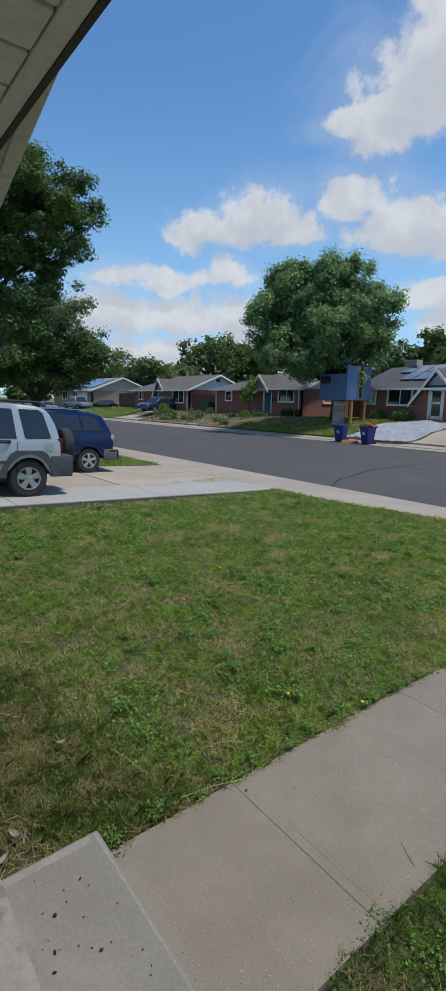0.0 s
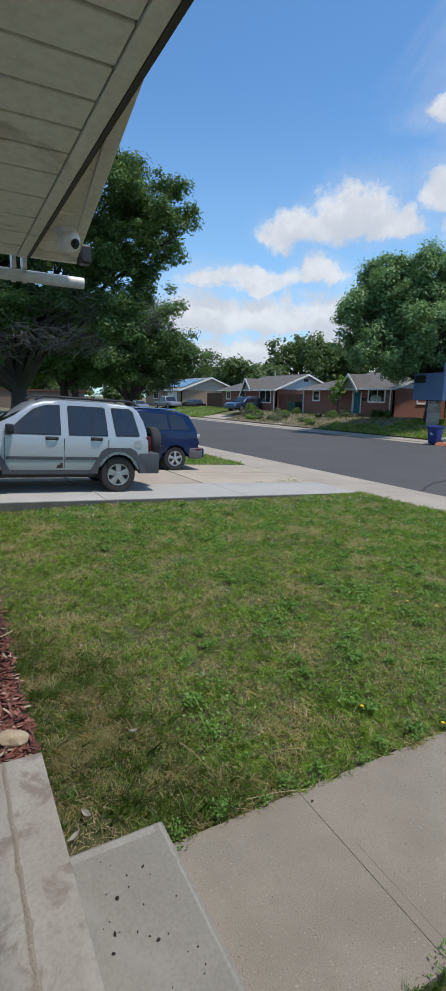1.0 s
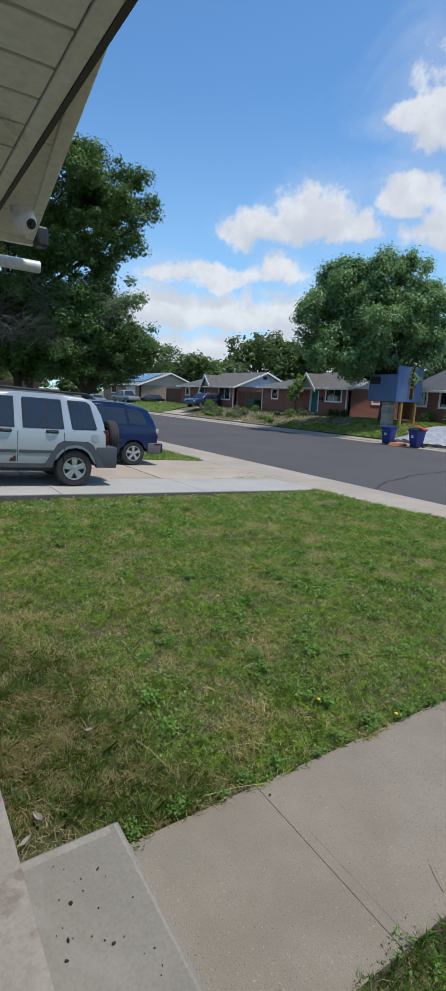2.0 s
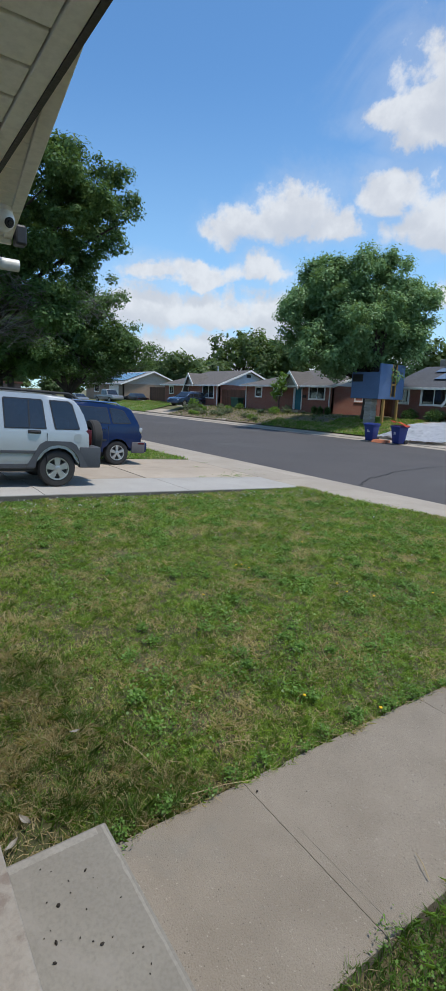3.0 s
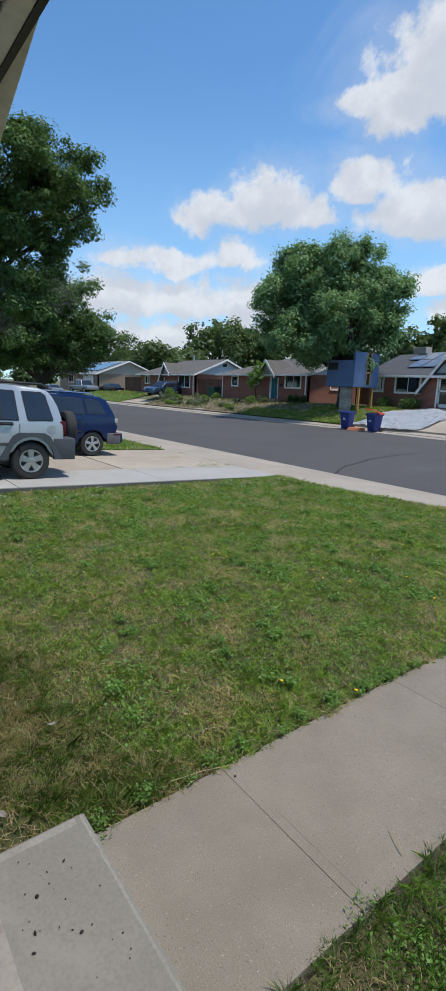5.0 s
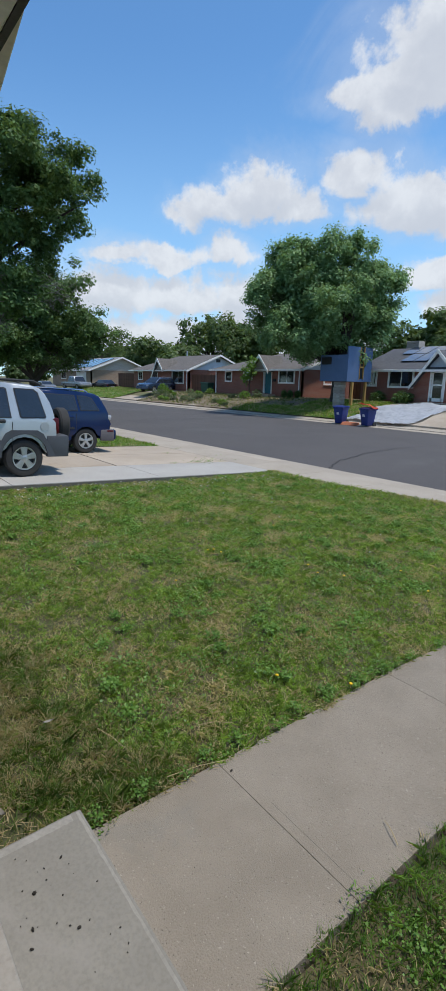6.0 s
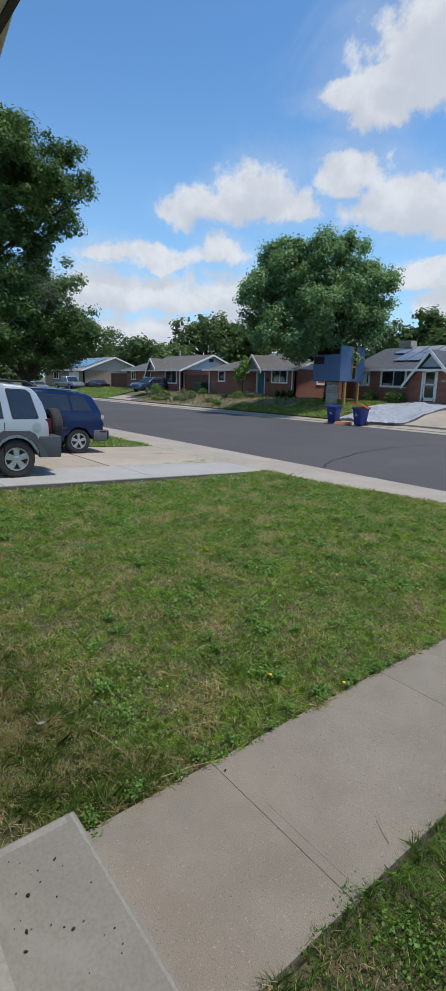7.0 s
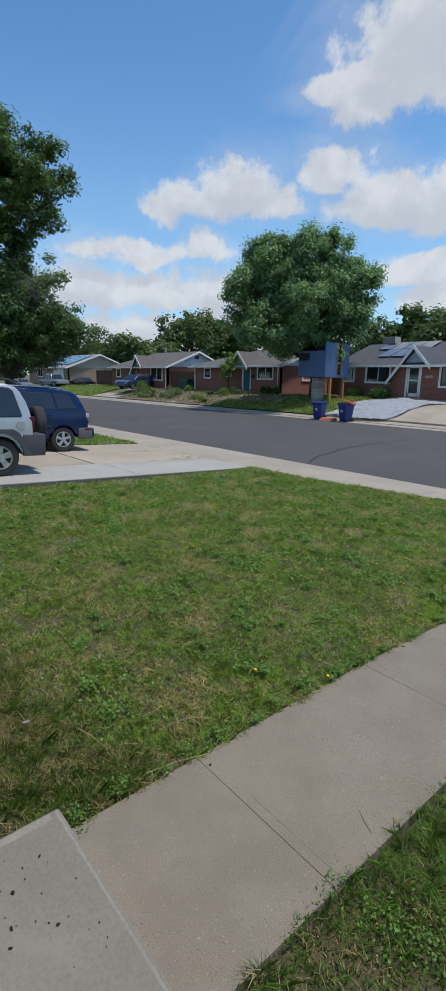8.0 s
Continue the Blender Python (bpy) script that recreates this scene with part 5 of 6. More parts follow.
# ---- vehicles ----
def wheel(car, x, y, r, w, out, spokes=5, rim=M["alloy"], spoke_w=.055):
    """A wheel with its outer face towards out (+1 or -1 along y)."""
    wh = new("wheel")
    wh.parent = car
    wh.location = (x, y, r)
    h = w / 2
    bm = B()
    lathe(bm, [(r * .60, -h * .85), (r * .78, -h), (r * .93, -h * .92), (r, -h * .6), (r, h * .6), (r * .93, h * .92), (r * .78, h), (r * .60, h * .85)], 32, caps=False)
    part("tyre", bm, M["rubber"], wh, "", True)
    bm = B()
    o = out
    lathe(bm, [(r * .62, o * h * .88), (r * .62, o * h * 1.0), (r * .56, o * h * .98), (r * .53, o * h * .45)][::o], 32, caps=False)
    part("rim", bm, rim, wh, "bright alloy rim", True)
    bm = B()
    lathe(bm, [(r * .60, o * h * .40), (r * .60, o * h * .46)][::o], 24)
    part("brake_shadow", bm, M["black"], wh)
    for k in range(spokes):
        a = 2 * math.pi * k / spokes + .3
        ca, sa = math.cos(a), math.sin(a)
        bm = B()
        def pt(rr, tt, yy):
            return (ca * rr - sa * tt, yy, sa * rr + ca * tt)
        y0, y1 = o * h * .55, o * h * .94
        q = [(r * .1, -spoke_w * .62), (r * .57, -spoke_w), (r * .57, spoke_w), (r * .1, spoke_w * .62)]
        hull8(bm, [pt(a_, b_, y0) for a_, b_ in q], [pt(a_, b_ * .8, y1) for a_, b_ in q], .006)
        part("spoke", bm, rim, wh)
    bm = B()
    lathe(bm, [(r * .17, o * h * .6), (r * .17, o * h * .95), (r * .10, o * h * 1.03)][::o], 16)
    part("hub_cap", bm, rim, wh)
    return wh


def arch(cx, r, z0, n=9):
    """Points of a wheel arch from the rear to the front, opening downwards."""
    a0 = math.asin(min(1, max(-1, (z0 - r * .92) / r)))
    return [(cx - r * math.cos(a), r * .92 + r * math.sin(a)) for a in [a0 + (math.pi - 2 * a0) * k / (n - 1) for k in range(n)]]


def shell(out, h, belt, roof, L, flank, edge=.055):
    """A car body in one skin: its side outline extruded, then drawn in towards the roof and round at the corners."""
    bm = B()
    prism(bm, out, "y", -h, h, edge, 3)
    bmesh.ops.triangulate(bm, faces=[f for f in bm.faces if len(f.verts) > 4])
    cuts = [((0, 0, z), (0, 0, 1)) for z in (.55, .66, .80, .95, 1.06, belt, belt + .12, belt + .26, belt + .40)]
    cuts += [((L * (k / 14 - .5), 0, 0), (1, 0, 0)) for k in range(1, 14)]
    cuts += [((0, h * f, 0), (0, 1, 0)) for f in (-.75, -.45, 0, .45, .75)]
    for at, no in cuts:
        bmesh.ops.bisect_plane(bm, geom=bm.verts[:] + bm.edges[:] + bm.faces[:], dist=1e-5, plane_co=at, plane_no=no)
    for v in bm.verts:
        u = v.co.y / h
        v.co.y = u * flank(v.co.z, v.co.x)
        if v.co.z > belt:
            v.co.z += .03 * (1 - u * u) * min(1, (v.co.z - belt) / (roof - belt))
        if abs(v.co.x) > L * .36:
            v.co.x -= math.copysign(.05 * u * u * (abs(v.co.x) / L - .36) / .14, v.co.x)
    return bm


def vehicle(name, m, label, paint, L, W, wb_r, wb_f, r_t, belt, roof, hood, cab, sill=.42, glass=(), quarter=None, rack=None, spare=False,
            clad=None, tail=None, detail=True, group="", bed=None, spokes=5, profile=None, spoke_w=.055):
    """A car seen from outside; x forward, y to its left. cab: base rear, base front, roof rear, roof front."""
    car = thing(name, m, label, "car", group)
    h = W / 2
    xr, xf = -L / 2, L / 2
    ra = r_t * 1.2
    out = [(xr + .05, sill)] + [(xr, sill + .22), (xr + .01, belt - .22), (xr + .05, belt - .06), (cab[0] + .02 if bed is None else xr + .06, belt)]
    if bed is None:
        out += [(cab[1], belt), (cab[1] + .05, hood + .02), (xf - .35, hood - .05), (xf - .08, hood - .2), (xf, hood - .45), (xf - .02, sill)]
    else:
        out += [(cab[1], belt), (xf - .3, hood), (xf - .06, hood - .15), (xf, sill + .2), (xf - .03, sill)]
    low_edge = [p for c in (wb_f, wb_r) for p in [(q[0], q[1]) for q in arch(c, ra, sill)][::-1]]
    out += low_edge
    hb, ht = h * .955, h * .80
    z0 = belt - .03

    def side(z, x=0.0):
        if not profile:
            return hb + (ht - hb) * (z - z0) / (roof - z0)
        w = 1 - .045 * max(0, (.75 - z) / .5) ** 2 - .03 * max(0, (min(z, belt) - .75) / .45) ** 2
        if z > belt:
            w -= (w - .79) * (z - belt) / (roof - belt)
        return h * w * (1 - .055 * max(0, (abs(x) - L * .36) / (L * .14)) ** 2)
    if profile:
        part("body", shell(list(profile) + low_edge, h, belt, roof, L, side), paint, car, "", True)
    bm = B()
    prism(bm, out, "y", -h, h, .055, 3)
    for v in bm.verts:                       # gentle tuck of the flanks and plan taper
        k = (v.co.z - .75)
        v.co.y *= 1 - .035 * max(0, k / .6) ** 2 - .05 * max(0, -k / .5) ** 2 - .06 * max(0, (abs(v.co.x) - L * .36) / (L * .14)) ** 2
    if profile:
        bm.free()
    else:
        part("body", bm, paint, car, "", True)
    bm = B()
    hull8(bm, [(cab[0], -hb, z0), (cab[1], -hb, z0), (cab[1], hb, z0), (cab[0], hb, z0)], [(cab[2], -ht, roof), (cab[3], -ht, roof), (cab[3], ht, roof), (cab[2], ht, roof)], .07, 3)
    if profile:
        bm.free()
    else:
        part("cabin", bm, paint, car, "", True)

    def panel(pts, mat, nm, t=.012, lift_=.004, parent=None, lab="", bev=.004):
        obs = []
        for s in (1, -1):
            bm = B()
            lo = [bm.verts.new((x, s * (side(z, x) + lift_ - .02), z)) for x, z in pts]
            hi = [bm.verts.new((x, s * (side(z, x) + lift_ + t), z)) for x, z in pts]
            n = len(pts)
            bm.faces.new(lo)
            bm.faces.new(hi[::-1])
            for i in range(n):
                bm.faces.new((lo[i], lo[(i + 1) % n], hi[(i + 1) % n], hi[i]))
            obs.append(part(nm, bm, mat, parent or car, lab))
        return obs
    for g in glass:
        cx, cz = sum(p[0] for p in g) / len(g), sum(p[1] for p in g) / len(g)
        if detail:
            panel([(cx + (x - cx) * 1.0 + .022 * (1 if x > cx else -1), z + .02 * (1 if z > cz else -1)) for x, z in g], M["black"], "window_seal", .004)
        panel(g, M["car_glass"], "window", .008, lab="dark tinted window")

    def cap_glass(xa, za, xb, zb, wa, wb, nm):
        d = Vector((xb - xa, 0, zb - za)).normalized()
        nrm = Vector((-d.z, 0, d.x)) if xa < 0 else Vector((d.z, 0, -d.x))
        if xa > 0 and nrm.x < 0 or xa < 0 and nrm.x > 0:
            nrm = -nrm
        o = nrm * .012
        bm = B()
        low_ = [(xa, -wa, za), (xb, -wb, zb), (xb, wb, zb), (xa, wa, za)]
        hull8(bm, [Vector(p) - o for p in low_], [Vector(p) + o for p in low_], .003)
        part(nm, bm, M["car_glass"], car, "dark window glass")
    f = .12
    dxr, dxf = cab[2] - cab[0], cab[3] - cab[1]
    if not profile:
        cap_glass(cab[0] + dxr * f, belt + (roof - belt) * f, cab[0] + dxr * .86, belt + (roof - belt) * .86, hb * .86, ht * .9, "rear_window")
    if profile:                              # glass lies on the skin's own slopes
        wb_, wt_ = profile[14], profile[12]
        tl_, tb_ = profile[6], profile[4]
        cap_glass(wb_[0] - .02, wb_[1] + .01, wt_[0] + .02, wt_[1] - .03, h * .86, h * .70, "windscreen")
        cap_glass(tb_[0], tb_[1] + .02, tl_[0], tl_[1] - .02, h * .72, h * .62, "rear_window")
    else:
        cap_glass(cab[1] + dxf * f, belt + (roof - belt) * f, cab[1] + dxf * .9, belt + (roof - belt) * .9, hb * .9, ht * .92, "windscreen")
    bm = B()
    box(bm, wb_r - .2, wb_f + .2, -h * .72, h * .72, sill - .14, sill + .12)
    box(bm, xr + .25, xf - .3, -h * .62, h * .62, sill, belt - .2)
    part("underbody", bm, M["black"], car)
    for x in (wb_r, wb_f):
        for s in (1, -1):
            wheel(car, x, s * (h - .13), r_t, .22, s, spokes, spoke_w=spoke_w)
    # bumpers and sills
    cm = clad or paint
    for xa, xb, nm in ((xr - .10, xr + .16, "rear_bumper"), (xf - .16, xf + .08, "front_bumper")):
        bm = B()
        box(bm, xa, xb, -h * .95, h * .95, sill - .04, sill + (.40 if spare and xa < 0 else .26), .06)
        part(nm, bm, cm, car, "", True)
        if clad:
            a_, b_ = (xa + .04, wb_r - ra * .98) if xa < 0 else (wb_f + ra * .98, xb - .04)
            for s in (1, -1):
                bm = B()
                box(bm, a_, b_, s * h * .9, s * (h + .012), sill - .03, sill + (.39 if spare and xa < 0 else .25), .02)
                part("bumper_return", bm, cm, car, "", True)
    for s in (1, -1):
        bm = B()
        box(bm, wb_r + ra, wb_f - ra, s * h * .9, s * (h * .985), sill - .05, sill + .06, .02)
        part("sill", bm, cm, car)
    if clad:
        for c in (wb_r, wb_f):
            for s in (1, -1):
                bm = B()
                ar_i, ar_o, zc = arch(c, ra * 1.0, sill - .02, 15), [], ra * .92
                for p in ar_i:
                    ux, uz = (p[0] - c) / ra, (p[1] - zc) / ra
                    k = min(1.17 / max(uz, .01), 1.22 / (abs(ux) * .87 + max(uz, 0) * .5))
                    ar_o.append((c + ux * ra * k, zc + uz * ra * k))
                prev = None
                for p, q in zip(ar_i, ar_o):
                    ring = [bm.verts.new((p[0], s * (h - .10), p[1])), bm.verts.new((p[0], s * (h + .03), p[1])),
                            bm.verts.new((q[0] * .96 + p[0] * .04, s * (h + .025), q[1])), bm.verts.new((q[0], s * (h - .02), q[1]))]
                    if prev:
                        for k in range(3):
                            bm.faces.new((prev[k], prev[k + 1], ring[k + 1], ring[k]))
                    prev = ring
                part("fender_flare", bm, clad, car, "grey plastic wheel arch flare", True)
    if detail:
        # door seams, mouldings, handles, mirrors
        for x in quarter["seams"]:
            for s in (1, -1):
                bm = B()
                box(bm, x - .005, x + .005, s * h * .97, s * (h * .9995), sill + .08, belt - .05)
                part("door_seam", bm, M["black"], car)
        for xa, xb in quarter["mould"]:
            for s in (1, -1):
                bm = B()
                box(bm, xa, xb, s * h * .97, s * (h + .014), .665, .725, .006)
                part("door_moulding", bm, clad or M["black"], car, "dark rubbing strip")
        for x, z in quarter["handles"]:
            for s in (1, -1):
                bm = B()
                tube(bm, [(x - .11, s * (h * .985), z), (x - .07, s * (h + .025), z), (x + .07, s * (h + .025), z), (x + .11, s * (h * .985), z)], [.022, .02, .02, .022], 8)
                box(bm, x - .12, x + .12, s * h * .96, s * (h * .992), z - .035, z + .035, .01)
                part("door_handle", bm, quarter["handle_mat"], car, "", True)
        x = quarter["mirror"]
        for s in (1, -1):
            bm = B()
            box(bm, x - .05, x + .09, s * (h * .97), s * (h + .2), belt + .02, belt + .2, .03)
            part("mirror", bm, M["black"], car, "black door mirror", True)
        bm = B()
        tube(bm, [(xr + .42, h * .97, belt - .13), (xr + .42, h * .998, belt - .13)], [.085, .085], 20)
        if spare:
            part("fuel_flap", bm, paint, car)
        else:
            bm.free()
    if tail:
        for s in (1, -1):
            bm = B()
            x0 = min(p[0] for p in profile if p[1] > tail[0] - .02) if profile else xr
            box(bm, x0 - .025, x0 + tail[4], s * (h * .80), s * (h * .955), tail[0], tail[1], .03)
            part("tail_lamp", bm, tail[2], car, tail[3], True)
    else:
        for s in (1, -1):
            bm = B()
            box(bm, xr - .02, xr + .1, s * h * .7, s * h * .94, belt - .3, belt - .12, .02)
            part("tail_lamp", bm, M["tail_red"], car, "red tail lamp")
    for s in (1, -1):
        bm = B()
        box(bm, xf - .28, xf - .02, s * h * .62, s * h * .93, hood - .36, hood - .2, .03)
        part("headlamp", bm, M["lens_clear"], car, "clear headlamp", True)
    if rack:
        for s in (1, -1):
            bm = B()
            y = s * ht * .86
            tube(bm, [(cab[2] + .12, y, roof - .01), (cab[2] + .25, y, roof + .06), (cab[3] - .2, y, roof + .07), (cab[3] - .02, y, roof - .01)], [.026, .024, .024, .026], 8)
            part("roof_rail", bm, rack[0], car, rack[1], True)
        for x in (cab[2] + .45, cab[3] - .6):
            bm = B()
            box(bm, x - .025, x + .025, -ht * .86, ht * .86, roof + .06, roof + .085, .006)
            part("cross_bar", bm, M["black"], car)
    if spare:
        sp = wheel(car, xr - .16, 0.0, .36, .22, 1)
        sp.matrix_basis = pose(xr - .17, .12, .98, 0, 0, 90)
        bm = B()
        box(bm, xr - .1, xr + .02, .0, .25, .9, 1.05)
        part("spare_mount", bm, M["black"], car)
    bm = B()
    box(bm, xr - .03 - .085, xr - .02 - .075, -.26, .26, sill + .06, sill + .18) if not spare else box(bm, xr - .03, xr - .012, -.62, -.3, .85, 1.0)
    part("licence_plate", bm, M["white"], car)
    return car


jeep_tilt = 2.6
vehicle("parked_suv", pose(-9.2, 0.22, drive_z(0.22) - .0, 0, 0, -90) @ pose(0, 0, 0, 0, -jeep_tilt, 0),
        "boxy silver off-road wagon with grey cladding and rear spare", M["silver"], 4.3, 1.80, -1.34, 1.31, .365, 1.12, 1.79, 1.13, (-2.02, .92, -1.86, .28), .42,
        profile=((-1.95, .42), (-1.99, .60), (-2.01, .86), (-1.995, 1.08), (-1.955, 1.28), (-1.89, 1.47), (-1.81, 1.62), (-1.70, 1.72), (-1.50, 1.775), (-.95, 1.80),
                 (-.25, 1.795), (.12, 1.765), (.34, 1.69), (.62, 1.48), (.98, 1.23), (1.12, 1.185), (1.55, 1.14), (1.88, 1.06), (2.02, .92), (2.07, .70), (2.06, .42)), spoke_w=.078,
        glass=(((.80, 1.155), (.52, 1.42), (.30, 1.58), (.16, 1.655), (.06, 1.68), (-.16, 1.685), (-.17, 1.155)),
               ((-1.09, 1.16), (-.36, 1.155), (-.345, 1.66), (-.37, 1.685), (-1.00, 1.685), (-1.035, 1.66)),
               ((-1.75, 1.195), (-1.73, 1.17), (-1.31, 1.16), (-1.29, 1.185), (-1.205, 1.67), (-1.22, 1.685), (-1.54, 1.68), (-1.62, 1.62))),
        quarter=dict(seams=(-.25, -1.12, .82), mould=((-1.0, -.27), (-.23, .8)), handles=((-.02, 1.07), (-.88, 1.08)), handle_mat=M["black"], mirror=.72),
        rack=(M["black"], "black roof rail"), spare=True, clad=M["cladding"], tail=(.84, 1.16, M["tail_red"], "tall red tail lamp", .2))
vehicle("parked_suv", pose(-12.55, 2.95, drive_z(2.95), 0, 0, -90) @ pose(0, 0, 0, 0, -jeep_tilt, 0),
        "dark blue rounded wagon with silver roof rails, grey bumper", M["blue_paint"], 4.25, 1.78, -1.29, 1.30, .345, 1.13, 1.66, 1.02, (-2.02, 1.05, -1.54, .25), .40,
        profile=((-2.00, .40), (-2.07, .52), (-2.075, .74), (-2.035, .80), (-2.03, .98), (-1.995, 1.09), (-1.91, 1.28), (-1.82, 1.46), (-1.73, 1.575), (-1.56, 1.635), (-1.1, 1.67),
                 (-.5, 1.69), (0, 1.665), (.26, 1.60), (.55, 1.42), (.98, 1.14), (1.12, 1.07), (1.6, 1.0), (1.92, .89), (2.07, .70), (2.06, .42)),
        glass=(((-.05, 1.16), (.80, 1.16), (.55, 1.36), (.30, 1.53), (.2, 1.56), (-.02, 1.57)), ((-1.04, 1.17), (-.14, 1.16), (-.14, 1.57), (-.97, 1.56)),
               ((-1.66, 1.21), (-1.63, 1.19), (-1.15, 1.18), (-1.08, 1.55), (-1.32, 1.55), (-1.47, 1.50))),
        quarter=dict(seams=(-.09, -1.0, .9), mould=((-.95, -.12), (-.06, .85)), handles=((-.82, 1.0), (.08, 1.0)), handle_mat=M["blue_paint"], mirror=.72),
        rack=(M["chrome"], "silver roof rail"), clad=None, tail=(.93, 1.07, M["lens_clear"], "clear tail lamp", .17))
wagon = next(o for o in bpy.data.objects if o.name == "parked_suv")
bm = B()
box(bm, -.80, -.775, .868, .885, 1.16, 1.67)
bm.verts.ensure_lookup_table()
for v in bm.verts:
    v.co.y = .877 + (.711 - .877) * (v.co.z - 1.12) / .67 + (.018 if v.co.y > .877 else 0)
part("window_divider", bm, M["black"], wagon, "thin black window divider")
bm = B()
prism(bm, [(-.22, .50), (-.10, .50), (-.13, .57), (-.16, .565), (-.18, .60), (-.22, .61)], "y", .87, .899)
part("rust_patch", bm, M["rust"], wagon, "dark rust hole at the door foot")
bl = [o for o in bpy.data.objects if o.name.startswith("rear_bumper")][-1]
bm = B()
box(bm, -2.175, -1.95, -.84, .84, .34, .665, .05)
part("bumper_skirt", bm, M["dirt_grey"], bl.parent, "dusty grey bumper skirt", True)
for s in (1, -1):
    bm = B()
    box(bm, -2.13, -1.715, s * .80, s * .893, .345, .66, .03)
    part("bumper_return", bm, M["dirt_grey"], bl.parent, "dusty grey bumper corner", True)
    bm = B()
    box(bm, -2.10, -1.90, s * .87, s * .899, .60, .645, .006)
    part("reflector", bm, M["tail_red"], bl.parent, "small red reflector")

GLASS_W = (((-.1, 1.0), (.85, 1.0), (.35, 1.36), (-.1, 1.36)), ((-1.0, 1.0), (-.2, 1.0), (-.2, 1.36), (-.95, 1.36)), ((-1.75, 1.03), (-1.1, 1.0), (-1.05, 1.36), (-1.5, 1.34)))
QW = dict(seams=(-.15, -1.0), mould=(), handles=((-.8, .9), (.1, .9)), handle_mat=M["black"], mirror=.75)
vehicle("parked_wagon", pose(-48.7, 28.3, far_z(28.3) + .1, 0, 0, -72), "navy blue estate wagon parked nose out in a driveway", M["navy_paint"], 4.7, 1.8, -1.37, 1.37, .34, .98, 1.55, .98, (-2.2, 1.15, -1.85, .3), .36,
        glass=GLASS_W, quarter=QW, rack=(M["alu"], "grey roof rail"), group="cars down the street")
vehicle("parked_pickup", pose(-70, 27.6, far_z(27.6) - .1, 0, 0, 8), "silver pickup parked down the street", M["grey_paint"], 5.4, 1.9, -1.75, 1.75, .38, 1.05, 1.85, 1.12, (-.75, 1.25, -.6, .7), .5,
        glass=(((.2, 1.12), (1.0, 1.12), (.7, 1.7), (.2, 1.7)), ((-.6, 1.12), (.1, 1.12), (.1, 1.7), (-.5, 1.7))), quarter=QW, detail=False, group="cars down the street")
vehicle("parked_sedan", pose(-66.5, 30.2, far_z(30.2) - .35, 0, 0, 185), "black sedan parked in a driveway", M["dark_paint"], 4.6, 1.8, -1.35, 1.35, .33, .93, 1.42, .93, (-1.7, 1.1, -1.0, .2), .35,
        glass=(((-.1, .97), (.85, .97), (.25, 1.3), (-.1, 1.3)), ((-1.1, .97), (-.2, .97), (-.2, 1.3), (-.9, 1.3))), quarter=QW, detail=False, group="cars down the street")
vehicle("parked_sedan", pose(-77, 25.6, far_z(25.6), 0, 0, 0), "grey sedan parked down the street", M["grey_paint"], 4.6, 1.8, -1.35, 1.35, .33, .93, 1.42, .93, (-1.7, 1.1, -1.0, .2), .35,
        glass=(((-.1, .97), (.85, .97), (.25, 1.3), (-.1, 1.3)), ((-1.1, .97), (-.2, .97), (-.2, 1.3), (-.9, 1.3))), quarter=QW, detail=False, group="cars down the street")
vehicle("parked_sedan", pose(-62, 1.0, -.1, 0, 0, 60), "red car parked beyond the trees", M["red_paint"], 4.5, 1.8, -1.3, 1.3, .33, .93, 1.42, .93, (-1.7, 1.1, -1.0, .2), .35,
        glass=(((-.1, .97), (.85, .97), (.25, 1.3), (-.1, 1.3)), ((-1.1, .97), (-.2, .97), (-.2, 1.3), (-.9, 1.3))), quarter=QW, detail=False, group="cars down the street")

# ---- playhouse on its pillar and posts ----
ph = thing("playhouse", pose(0, 0, 0), "blue panelled playhouse raised on a pillar and posts", "playhouse")
PX, PY = -21.2, 27.05
bm = B()
box(bm, PX - 2.45, PX - .02, PY, PY + .12, 2.16, 3.95, .01)
part("front_panel", bm, M["tree_blue"], ph)
bm = B()
box(bm, PX - 2.35, PX - 1.45, PY - .01, PY + .02, 3.3, 3.8)
part("window_opening", bm, M["black"], ph)
bm = B()
box(bm, PX - .12, PX, PY - .004, PY + 1.28, 2.16, 4.5, .01)
box(bm, PX - .12, PX, PY + 1.72, PY + 2.62, 2.16, 4.5, .01)
box(bm, PX - .12, PX, PY + 1.28, PY + 1.72, 2.16, 2.35)
part("side_panel", bm, M["tree_blue"], ph)
bm = B()
box(bm, PX - .09, PX - .06, PY + 1.28, PY + 1.72, 2.35, 4.5)
part("slit_window", bm, M["black"], ph)
bm = B()
box(bm, PX - .1, PX + .02, PY + 1.25, PY + 1.31, 2.3, 4.5)
box(bm, PX - .1, PX + .02, PY + 1.69, PY + 1.75, 2.3, 4.5)
box(bm, PX - .1, PX + .02, PY + 1.31, PY + 1.69, 3.1, 3.2)
part("slit_trim", bm, M["post"], ph)
bm = B()
box(bm, PX - 2.44, PX - .125, PY + .125, PY + 2.6, 2.14, 2.26)
box(bm, PX - 2.44, PX - 2.33, PY + .125, PY + 2.6, 2.255, 3.9)
box(bm, PX - 2.44, PX - .125, PY + 2.5, PY + 2.6, 2.255, 3.9)
part("platform", bm, M["fence"], ph)
for k, (x, y) in enumerate(((PX - .12, PY + .75), (PX - .12, PY + 2.2))):
    bm = B()
    box(bm, x - .08, x + .08, y - .08, y + .08, .0, 2.14, .01)
    part("post", bm, M["post"], ph, "yellow timber post")
rnd = random.Random(3)
